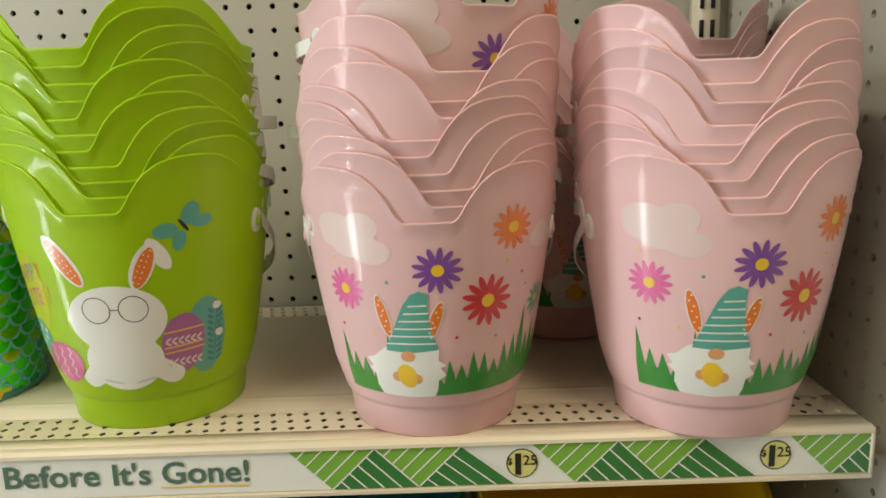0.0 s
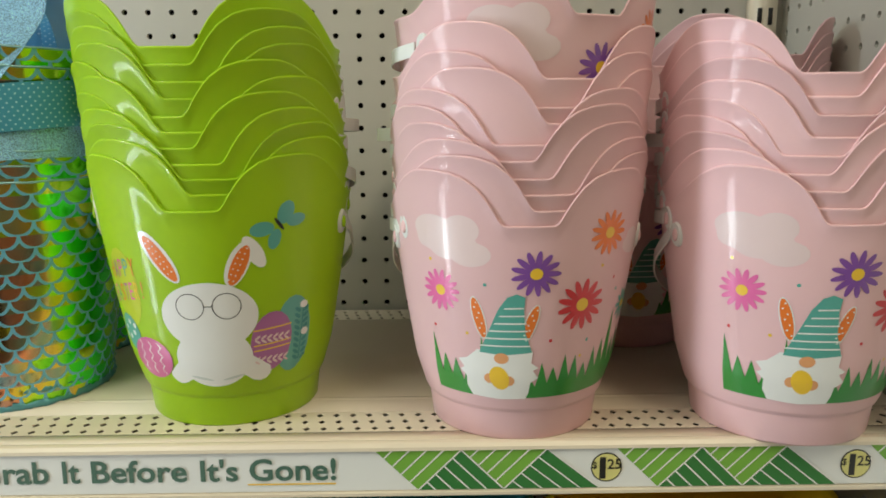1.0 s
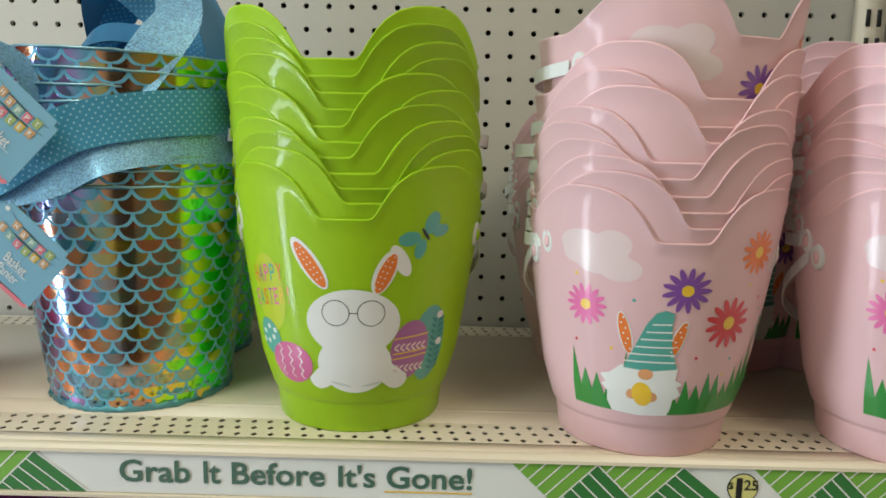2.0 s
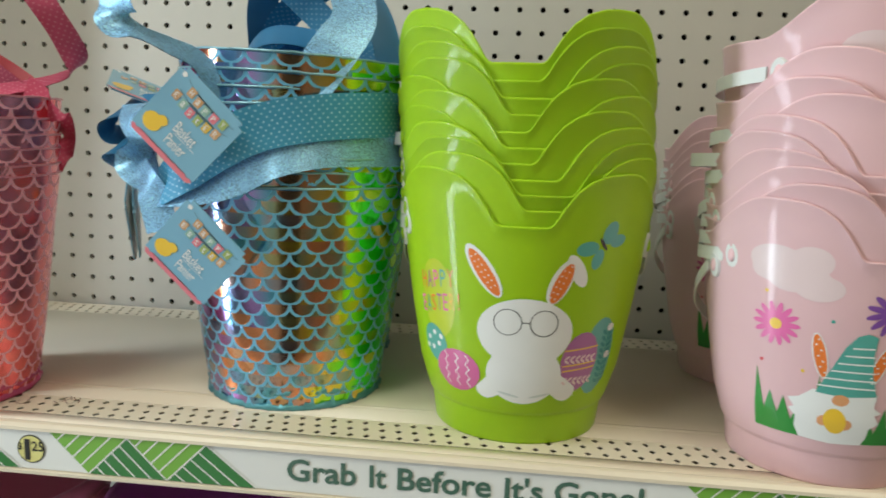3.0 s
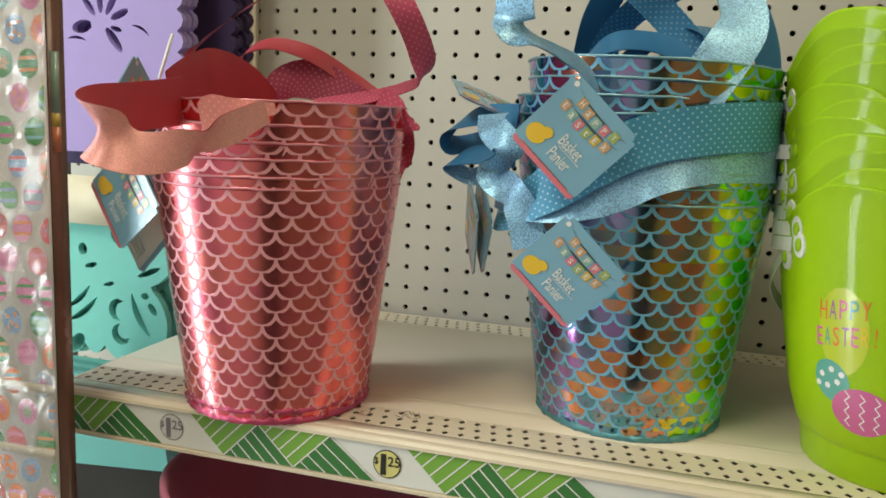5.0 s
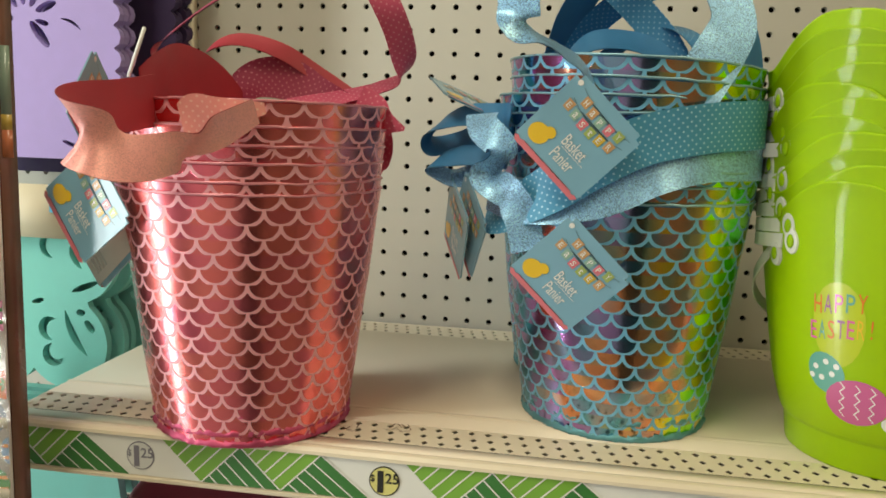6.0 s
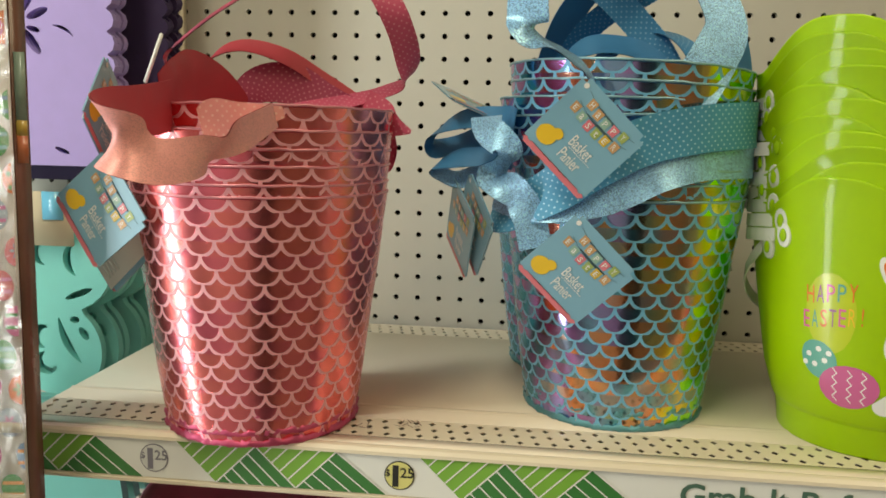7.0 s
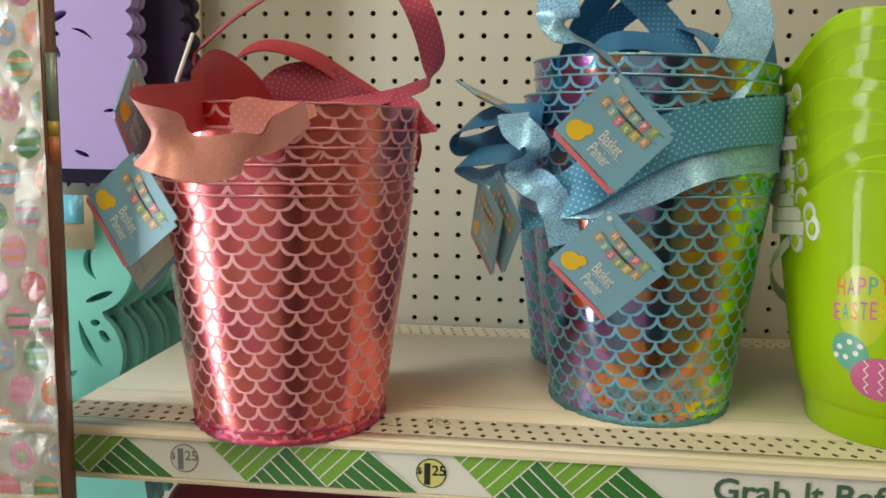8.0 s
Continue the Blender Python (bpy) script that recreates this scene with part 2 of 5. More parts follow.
PINK_FOIL = foil("rose_scale_foil", [(0, (0.4, 0.05, 0.2)), (0.2, (0.95, 0.19, 0.27)), (0.4, (1.0, 0.24, 0.23)), (0.62, (0.97, 0.16, 0.18)), (0.82, (0.55, 0.1, 0.26)), (1, (0.75, 0.2, 0.24))], (0.92, 0.43, 0.5), 0.0205, 0.6, 0.23)
BLUE_FOIL = foil("aqua_scale_foil", [(0, (0.03, 0.32, 0.5)), (0.13, (0.45, 0.2, 0.55)), (0.25, (0.12, 0.4, 0.55)), (0.36, (0.85, 0.32, 0.14)), (0.46, (0.3, 0.42, 0.3)), (0.54, (0.9, 0.6, 0.08)), (0.62, (0.55, 0.85, 0.04)), (0.72, (0.1, 0.9, 0.03)), (0.85, (0.05, 0.9, 0.1)), (1, (0.05, 0.6, 0.4))], (0.19, 0.52, 0.78), 0.0205, 3.2)


# ---- mesh helpers ----
def part(name, bm, mat, parent=None, label="", smooth=True):
    me = bpy.data.meshes.new(name)
    bm.to_mesh(me)
    bm.free()
    for p in me.polygons:
        p.use_smooth = smooth
    me.materials.append(mat)
    ob = new(name, me)
    if parent:
        ob.parent = parent
    if label:
        ob["label"] = label
    return ob


def raw(name, verts, faces, mat, parent=None, smooth=False, uvs=None):
    me = bpy.data.meshes.new(name)
    me.from_pydata(verts, [], faces)
    if uvs:
        layer = me.uv_layers.new(name="UVMap")
        for loop in me.loops:
            layer.data[loop.index].uv = uvs[loop.vertex_index]
    for p in me.polygons:
        p.use_smooth = smooth
    me.materials.append(mat)
    me.update()
    ob = new(name, me)
    if parent:
        ob.parent = parent
    return ob


def box_bm(x0, x1, y0, y1, z0, z1, bevel=0.0):
    bm = bmesh.new()
    bmesh.ops.create_cube(bm, size=1, matrix=Matrix.LocRotScale(((x0 + x1) / 2, (y0 + y1) / 2, (z0 + z1) / 2), None, (x1 - x0, y1 - y0, z1 - z0)))
    if bevel:
        bmesh.ops.bevel(bm, geom=bm.edges[:], offset=bevel, segments=2, affect="EDGES")
    return bm


def thing(name, m, label, category, group=""):
    ob = new(name)
    ob.empty_display_size = 0.02
    ob.matrix_world = m
    return tagged(ob, label, category, group)


def flat_bm(polys, cut=0.006, place=None, thick=0.0):
    """Filled 2D outlines, cut into fine strips, each vertex carried by place(u, v)."""
    bm = bmesh.new()
    for poly in polys:
        bm.faces.new([bm.verts.new((u, v, 0)) for u, v in poly])
    bmesh.ops.triangulate(bm, faces=bm.faces[:])
    us = [v.co.x for v in bm.verts]
    vs = [v.co.y for v in bm.verts]
    for axis, lo, hi in ((0, min(us), max(us)), (1, min(vs), max(vs))):
        k = math.floor(lo / cut) + 1
        while k * cut < hi:
            co, no = [0, 0, 0], [0, 0, 0]
            co[axis], no[axis] = k * cut, 1
            bmesh.ops.bisect_plane(bm, geom=bm.verts[:] + bm.edges[:] + bm.faces[:], plane_co=co, plane_no=no, dist=1e-6)
            k += 1
    if place:
        for v in bm.verts:
            v.co = place(v.co.x, v.co.y)
    bmesh.ops.recalc_face_normals(bm, faces=bm.faces[:])
    return bm


def ellipse(cu, cv, a, b, turn=0.0, n=20):
    c, s = math.cos(radians(turn)), math.sin(radians(turn))
    return [(cu + a * math.cos(t) * c - b * math.sin(t) * s, cv + a * math.cos(t) * s + b * math.sin(t) * c) for t in (2 * math.pi * i / n for i in range(n))]


def blob(cu, cv, parts, n=56):
    """One outline round overlapping ellipses (u, v, a, b), seen from a point inside them all."""
    pts = []
    for k in range(n):
        t = 2 * math.pi * k / n
        dx, dy, far = math.cos(t), math.sin(t), 0.001
        for u, v, a, b in parts:
            ox, oy = cu - u, cv - v
            qa = dx * dx / a / a + dy * dy / b / b
            qb = 2 * (ox * dx / a / a + oy * dy / b / b)
            qc = ox * ox / a / a + oy * oy / b / b - 1
            root = qb * qb - 4 * qa * qc
            if root > 0:
                far = max(far, (-qb + math.sqrt(root)) / 2 / qa)
        pts.append((cu + far * dx, cv + far * dy))
    return pts


def text_mesh(body, size, bold=0.0, spacing=1.0):
    cu = bpy.data.curves.new("lettering", "FONT")
    cu.body, cu.size, cu.offset, cu.align_x, cu.resolution_u = body, size, bold, "CENTER", 3
    cu.space_character = spacing
    ob = bpy.data.objects.new("lettering", cu)
    scene.collection.objects.link(ob)
    dg = bpy.context.evaluated_depsgraph_get()
    me = bpy.data.meshes.new_from_object(ob.evaluated_get(dg))
    bpy.data.objects.remove(ob)
    bm = bmesh.new()
    bm.from_mesh(me)
    return bm


def fit_text(bm, width, height, place):
    """Scale lettering to width x height round its middle, then carry it by place(u, v)."""
    xs = [v.co.x for v in bm.verts]
    ys = [v.co.y for v in bm.verts]
    for v in bm.verts:
        u = ((v.co.x - min(xs)) / (max(xs) - min(xs)) - 0.5) * width
        w = ((v.co.y - min(ys)) / (max(ys) - min(ys)) - 0.5) * height
        v.co = place(u, w)
    return bm


def perforated(name, cells, half_u, half_v, hole, depth, carry, mat, parent=None):
    """A sheet of cells, each a rectangle with an 8-cornered hole that goes through its depth."""
    verts, faces = [], []
    rim = [(-1, 0), (-1, -1), (0, -1), (1, -1), (1, 0), (1, 1), (0, 1), (-1, 1)]
    for cu, cv in cells:
        k = len(verts)
        for a, b in rim:
            verts.append(carry(cu + a * half_u, cv + b * half_v, 0))
        for a, b in hole:
            verts.append(carry(cu + a, cv + b, 0))
        for a, b in hole:
            verts.append(carry(cu + a, cv + b, depth))
        for i in range(8):
            j = (i + 1) % 8
            faces.append((k + i, k + j, k + 8 + j, k + 8 + i))
            faces.append((k + 8 + i, k + 8 + j, k + 16 + j, k + 16 + i))
    ob = raw(name, verts, faces, mat, parent)
    bm = bmesh.new()
    bm.from_mesh(ob.data)
    bmesh.ops.remove_doubles(bm, verts=bm.verts[:], dist=2e-5)
    bm.to_mesh(ob.data)
    bm.free()
    return ob


TOP = 1.0985            # shelf height
BACK = 0.372            # pegboard face
HOLE = [(0.0033 * math.cos(math.pi - i * math.pi / 4 + 0), -0.0033 * math.sin(i * math.pi / 4)) for i in range(8)]

# ---- the shop round the bay ----
def slab(name, x0, x1, y0, y1, z0, z1, mat, label):
    return tagged(part(name, box_bm(x0, x1, y0, y1, z0, z1), mat, smooth=False), label, name.split("_")[0], kind="structure")


slab("floor", -4.2, 2.6, -1.9, 0.6, -0.1, 0, FLOOR, "pale worn vinyl floor of the shop aisle")
slab("ceiling", -4.2, 2.6, -1.9, 0.6, 3.0, 3.1, WALL, "plain off-white shop ceiling")
# solid slab, coloured near-black as the shade seen through the peg holes
slab("wall_north", -4.2, 2.6, BACK + 0.03, 0.6, 0, 3.0, DARK, "near-black backing standing in for the shade behind the perforated board")
# unseen wall, paler than the others to brighten what the foil reflects
slab("wall_south", -4.2, 2.6, -1.9, -1.75, 0, 3.0, PALE_WALL, "unseen plain wall across the aisle, coloured pale to brighten the foil reflections")
# added out of view: its reflection gives the foil baskets their dark stripe
slab("wall_pier", -0.5, -0.06, -1.75, -1.2, 0, 3.0, DARK, "added unseen dark slab that reflects as the dark stripe on the foil baskets")
# unseen wall, made dark so the left edge of the foil reflects darkness
slab("wall_west", -4.3, -4.2, -1.9, 0.6, 0, 3.0, DARK, "unseen end wall of the aisle, coloured dark to darken the foil reflections")
slab("wall_east", 2.6, 2.7, -1.9, 0.6, 0, 3.0, WALL, "plain end wall of the aisle")

cells = [(-0.6905 + 0.0257 * i, TOP + 0.0075 + 0.0255 * j) for i in range(-22, 38) for j in range(-10, 22)]
cells = [c for c in cells if c[0] < 0.262]
peg = perforated("pegboard_back", cells, 0.01285, 0.01275, HOLE, 0.006, lambda u, v, d: (u, BACK + d, v), PEG)
tagged(peg, "off-white perforated pegboard at the back of the shelf", "pegboard", kind="structure")
cells = [(0.36 - 0.0254 * i, TOP + 0.0075 + 0.0255 * j) for i in range(22) for j in range(-10, 22)]
side = perforated("pegboard_side", cells, 0.0127, 0.01275, HOLE, 0.006, lambda u, v, d: (0.272 + d, u, v), PEG)
tagged(side, "off-white perforated side panel closing the bay", "pegboard", kind="structure")
# same near-black slab in place of shade, for the side panel's holes
slab("wall_side_backing", 0.285, 0.3, -0.19, 0.37, 0, 2.2, DARK, "near-black backing standing in for the shade behind the side panel")


def upright(x):
    ob = thing("shelf_upright", pose(x, BACK - 0.02, 0.8), "cream slotted steel shelving upright in the corner", "shelf upright", "uprights")
    part("post", box_bm(-0.014, 0.014, 0, 0.018, -0.7, 1.2, 0.001), SHELF, ob)
    for i in range(16):
        for dx in (-0.006, 0.006):
            # dark box drawn in place of the shade inside the slot
            part("slot", box_bm(dx - 0.0022, dx + 0.0022, -0.0012, 0.004, 0.32 + i * 0.03, 0.338 + i * 0.03), DARK, ob)
    return ob


upright(-0.985)
upright(0.243)


# ---- the shelf ----
def shelf_unit():
    ob = thing("store_shelf", pose(0, 0, TOP), "cream steel store shelf with slotted front edge", "shelf")
    x0, x1 = -0.955, 0.25
    diamond = [(0.003 * a, 0.0036 * b) for a, b in ((-1, 0), (-0.55, -0.45), (0, -1), (0.55, -0.45), (1, 0), (0.55, 0.45), (0, 1), (-0.55, 0.45))]
    n = int((x1 - x0) / 0.0127)
    for base, nm in ((0.0275, "slotted_lip"), (0.33, "slotted_lip")):
        for r in range(3):
            cells = [(x0 + 0.0125 + 0.0127 * i - 0.003 * r, base + 0.0125 * r) for i in range(n)]
            perforated(nm, cells, 0.00635, 0.00625, diamond, -0.0006, lambda u, v, d: (u, v, d), SHELF, ob)
    for y0 in (0.0212, 0.3237):
        for xa, xb in ((x0, x0 + 0.0045), (x1 - 0.02, x1)):
            part("end_land", box_bm(xa, xb, y0, y0 + 0.0376, -0.003, -0.0004), SHELF, ob)
    srnd = random.Random(3)
    for cx, cy, n_, spread in ((-0.683, 0.041, 5, 0.008), (-0.652, 0.05, 9, 0.013)):
        for k in range(n_):
            px, py, ang = cx + srnd.uniform(-spread, spread), cy + srnd.uniform(-0.006, 0.006), srnd.uniform(0, 180)
            part("scuff_mark", flat_bm([ellipse(px, py, srnd.uniform(0.002, 0.006), 0.0004, ang, 10)], 2, lambda u, v: Vector((u, v, 0.0004))), BROWN, ob)
    part("front_land", box_bm(x0, x1, 0.006, 0.02125, -0.003, 0, 0.0008), SHELF, ob)
    part("deck", box_bm(x0, x1, 0.0588, 0.3237, -0.003, 0), SHELF, ob)
    part("back_land", box_bm(x0, x1, 0.3613, 0.366, -0.003, 0), SHELF, ob)
    part("bead", box_bm(x0, x1, 0.0845, 0.0875, -0.001, 0.0013, 0.0006), SHELF, ob)
    # rolled nose over the label channel
    bm = bmesh.new()
    prof = [(0.0065, 0.0), (0.003, 0.0008), (0.0, 0.0002), (-0.0022, -0.002), (-0.0026, -0.0045), (0.0, -0.0045), (0.0, -0.036), (-0.0026, -0.0365), (-0.0026, -0.039), (0.004, -0.04), (0.008, -0.036), (0.008, -0.004)]
    rings = [[bm.verts.new((x, y, z)) for y, z in prof] for x in (x0, x1)]
    for i in range(len(prof)):
        j = (i + 1) % len(prof)
        bm.faces.new((rings[0][i], rings[0][j], rings[1][j], rings[1][i]))
    for r in rings:
        bm.faces.new(r)
    bmesh.ops.recalc_face_normals(bm, faces=bm.faces[:])
    part("label_channel", bm, SHELF, ob, smooth=False)
    # underside block coloured dark brown for the shade seen through the slots
    part("underside", box_bm(x0, x1, 0.008, 0.366, -0.04, -0.008), material("painted_shade_steel", (0.09, 0.07, 0.045), 0.7, 0, 0.2, 20), ob)
    for x in (x0, x1):
        part("end_cap", box_bm(x - 0.0015, x + 0.0015, -0.002, 0.36, -0.04, -0.0008, 0.0006), SHELF, ob)
    return ob


shelf_unit()

# ---- printed label strip ----
X0, X1, H0, H1 = -0.953, 0.249, -0.0352, -0.0048
strip = thing("label_strip", pose(0, -0.0006, TOP), "white and green paper price strip clipped in the shelf edge", "label strip")
part("paper", flat_bm([[(X0, H0), (X1, H0), (X1, H1), (X0, H1)]], 2.0, lambda u, v: Vector((u, 0, v))), PAPER, strip)
LAYER = lambda d: (lambda u, v: Vector((u, -d, v)))


def clip_x(poly, lo, hi):
    for bound, keep in ((lo, 1), (hi, -1)):
        res = []
        for i, p in enumerate(poly):
            q = poly[(i + 1) % len(poly)]
            pin, qin = (p[0] - bound) * keep >= 0, (q[0] - bound) * keep >= 0
            if pin:
                res.append(p)
            if pin != qin:
                f = (bound - p[0]) / (q[0] - p[0])
                res.append((bound, p[1] + f * (q[1] - p[1])))
        poly = res
    return poly


def chevron(start):
    hgt, w = H1 - H0, 0.0615
    tri = [("light", [(start, H1), (start + w, H1), (start + w / 2, H0)], 1), ("dark", [(start + w, H1), (start + 1.5 * w, H0), (start + w / 2, H0)], -1),
           ("light", [(start + w, H1), (start + 2 * w, H1), (start + 1.5 * w, H0)], 1), ("dark", [(start + 2 * w, H1), (start + 2.62 * w, H0), (start + 1.5 * w, H0)], -1)]
    for shade, poly, way in tri:
        p = clip_x(poly, X0, X1)
        if len(p) < 3:
            continue
        part("green_triangle", flat_bm([p], 2.0, LAYER(0.0003)), LGREEN_INK if shade == "light" else DGREEN_INK, strip)
        lines = []
        a, b, c = poly
        for k in range(1, 5):
            f = k / 5
            t = 0.0008
            if shade == "light":
                s = (a[0] + f * (b[0] - a[0]), H1)
                e = (a[0] + f * (c[0] - a[0]), H1 + f * (c[1] - H1))
            else:
                s = (a[0] + (c[0] - a[0]) * f, H1 + (H0 - H1) * f)
                e = (c[0] + (b[0] - c[0]) * (1 - f) * 1.0, H0)
                if f > 0.95:
                    continue
            q = clip_x([(s[0] - t, s[1]), (s[0] + t, s[1]), (e[0] + t, e[1]), (e[0] - t, e[1])], X0, X1)
            if len(q) >= 3:
                lines.append(q)
        s, e = (b, c) if shade == "light" else (a, b)
        q = clip_x([(s[0] - 0.0008, s[1]), (s[0] + 0.0008, s[1]), (e[0] + 0.0008, e[1]), (e[0] - 0.0008, e[1])], X0, X1)
        if len(q) >= 3:
            lines.append(q)
        if lines:
            part("white_line", flat_bm(lines, 2.0, LAYER(0.0006)), W_INK, strip)


for start in (0.1905, 0.007, -0.166, -0.633, -0.818, -1.005):
    chevron(start)


def price(x, disc=PALE_INK, figure=BLACK_INK):
    z = -0.0195
    part("price_ring", flat_bm([ellipse(x, z, 0.0112, 0.0112, 0, 32)], 2.0, LAYER(0.0004)), figure, strip)
    part("price_disc", flat_bm([ellipse(x, z, 0.0103, 0.0103, 0, 32)], 2.0, LAYER(0.0007)), disc, strip)
    for body, dx, dz, w, h in (("$", -0.0086, 0.0015, 0.0035, 0.006), ("1", -0.0028, -0.0004, 0.0044, 0.0165), ("25", 0.0056, 0.0025, 0.0098, 0.0078)):
        part("price_figure", fit_text(text_mesh(body, 0.01, 0.00015), w, h, lambda u, v, dx=dx, dz=dz: Vector((x + dx + u, -0.001, z + dz + v))), figure, strip, smooth=False)


for x in (0.181, 0.0, -0.648):
    price(x)
# leftmost disc: the glare on the strip is mixed into its ink colours
price(-0.8355, ink("glare_white_ink", (0.66, 0.67, 0.66)), ink("glare_grey_ink", (0.2, 0.19, 0.24)))
words = (("Grab", -0.423, 0.0515), ("It", -0.3815, 0.0123), ("Before", -0.3335, 0.0675), ("It's", -0.277, 0.0266), ("Gone!", -0.2247, 0.0618))
for body, x, w in words:
    part("lettering", fit_text(text_mesh(body, 0.02, 0.0004), w, 0.0172, lambda u, v, x=x: Vector((x + u, -0.0006, -0.0182 + v))), TEXT_INK, strip, smooth=False)
part("underline", flat_bm([[(-0.257, -0.0298), (-0.194, -0.0298), (-0.194, -0.0287), (-0.257, -0.0287)]], 2.0, LAYER(0.0006)), YEL_INK, strip)


# ---- plastic treat buckets ----
PH = [0.026, 0.053, 0.1, 0.133, 0.18, 0.215]
PR = [0.0712, 0.0795, 0.0875, 0.0925, 0.0985, 0.102]


def radius(h):
    return float(np.interp(h, PH, PR))


def ease(a, b, x):
    t = min(1.0, max(0.0, (x - a) / (b - a)))
    return t * t * (3 - 2 * t)


NOTCH = [10.2, 11.0, 12.6, 14.8, 17.7, 21.5, 26.8, 33.3, 40.3, 47.0]
SHOULDER = [0.0, 0.0008, 0.0035, 0.0103, 0.018, 0.0256, 0.0321, 0.0357, 0.037, 0.037]


def rim(deg):
    """Rim height round the bucket: flat notch in front, a tall round lobe at each side of it, low flat back."""
    a = abs((deg + 180) % 360 - 180)
    down = ease(46, 87, a) ** 1.1
    return 0.1675 + float(np.interp(a, NOTCH, SHOULDER)) * (1 - down) + 0.004 * down


def bucket_body(mat, parent):
    n, rows, wall = 300, 12, 0.0011
    verts, faces = [], []
    degs = [360 * i / n for i in range(n)]

    def ring(rfun, zfun):
        k = len(verts)
        for d in degs:
            r, z = rfun(d), zfun(d)
            verts.append((r * math.sin(radians(d)), -r * math.cos(radians(d)), z))
        return k

    rings = []
    for r, z in ((0.0628, 0.0008), (0.0645, 0.0), (0.0655, 0.0015), (0.0682, 0.0225), (0.069, 0.0245), (0.0705, 0.0255), (0.0717, 0.028)):
        rings.append(ring(lambda d, r=r: r, lambda d, z=z: z))
    for i in range(1, rows + 1):
        f = i / rows
        rings.append(ring(lambda d, f=f: radius(0.028 + f * (rim(d) - 0.0302)), lambda d, f=f: 0.028 + f * (rim(d) - 0.0302)))
    rings.append(ring(lambda d: radius(rim(d)) + 0.0003, lambda d: rim(d) - 0.0013))
    rings.append(ring(lambda d: radius(rim(d)) + 0.0002, lambda d: rim(d) - 0.0003))
    rings.append(ring(lambda d: radius(rim(d)) - 0.0001, rim))
    rings.append(ring(lambda d: radius(rim(d)) - wall, lambda d: rim(d) - 0.0001))
    for i in range(rows, -1, -1):
        f = i / rows
        rings.append(ring(lambda d, f=f: radius(0.028 + f * (rim(d) - 0.0302)) - wall, lambda d, f=f: 0.028 + f * (rim(d) - 0.0302)))
    rings.append(ring(lambda d: 0.066, lambda d: 0.022))
    rings.append(ring(lambda d: 0.064, lambda d: 0.003))
    for a, b in zip(rings, rings[1:]):
        for i in range(n):
            j = (i + 1) % n
            faces.append((a + i, a + j, b + j, b + i))
    faces.append([rings[-1] + i for i in range(n)])
    faces.append([rings[0] + i for i in reversed(range(n))])
    ob = raw("body", verts, faces, mat, parent, smooth=True)
    return ob


def on_bucket(off):
    def place(u, v):
        a, r = radians(u / 0.0015), radius(v) + off
        return Vector((r * math.sin(a), -r * math.cos(a), v))
    return place


def decal(parent, name, mat, polys, layer=1, label=""):
    return part(name, flat_bm(polys, 0.006, on_bucket(0.0002 + 0.0001 * layer)), mat, parent, label)


def strap_bm(sag, reach):
    """White strap from eyelet to eyelet, swung to the back."""
    bm = bmesh.new()
    rows = []
    for i in range(33):
        f = i / 32
        a = radians(83 + 194 * f)
        bulge = min(1.0, 3.2 * math.sin(math.pi * f))
        r = 0.0958 + (reach - 0.0958) * bulge
        z = 0.148 + sag * math.sin(math.pi * f)
        x, y = r * math.sin(a), -r * math.cos(a)
        o = 0.0006
        rows.append([bm.verts.new((x * (1 + s / r), y * (1 + s / r), z + h)) for s, h in ((-o, -0.005), (o, -0.005), (o, 0.005), (-o, 0.005))])
    for p, q in zip(rows, rows[1:]):
        for i in range(4):
            bm.faces.new((p[i], p[(i + 1) % 4], q[(i + 1) % 4], q[i]))
    bm.faces.new(rows[0])
    bm.faces.new(rows[-1])
    bmesh.ops.recalc_face_normals(bm, faces=bm.faces[:])
    return bm


def handle(parent):
    strap = part("handle", strap_bm(-0.08, 0.099), WHITE_PLASTIC, parent, "white plastic strap handle", smooth=False)
    for deg in (-77, 77):
        turn = pose(0, 0, 0.149, 0, 0, deg - 90)
        bm = bmesh.new()
        bmesh.ops.create_cone(bm, cap_ends=True, segments=24, radius1=0.0078, radius2=0.0071, depth=0.002, matrix=turn @ pose(0.0955, 0, 0, 0, 97, 0) @ Matrix.Diagonal((1.25, 0.9, 1, 1)))
        part("eyelet", bm, WHITE_PLASTIC, strap, smooth=False)
        bm = bmesh.new()
        bmesh.ops.create_uvsphere(bm, u_segments=14, v_segments=8, radius=0.0042, matrix=turn @ pose(0.0967, 0, 0) @ Matrix.Diagonal((0.4, 0.8, 1.2, 1)))
        part("rivet", bm, parent.children[0].data.materials[0], strap)
    return strap


def daisy(parent, deg, h, r, mat, petals=12, heart=YEL_INK, phase=0.0):
    cu = deg * 0.0015
    polys = []
    for k in range(petals):
        t = phase + 360 * k / petals
        polys.append(ellipse(cu + 0.6 * r * math.cos(radians(t)), h + 0.6 * r * math.sin(radians(t)), 0.4 * r, 0.125 * r, t, 12))
    f = decal(parent, "flower_print", mat, polys, 1)
    decal(f, "flower_heart", heart, [ellipse(cu, h, 0.25 * r, 0.25 * r)], 2)
    return f


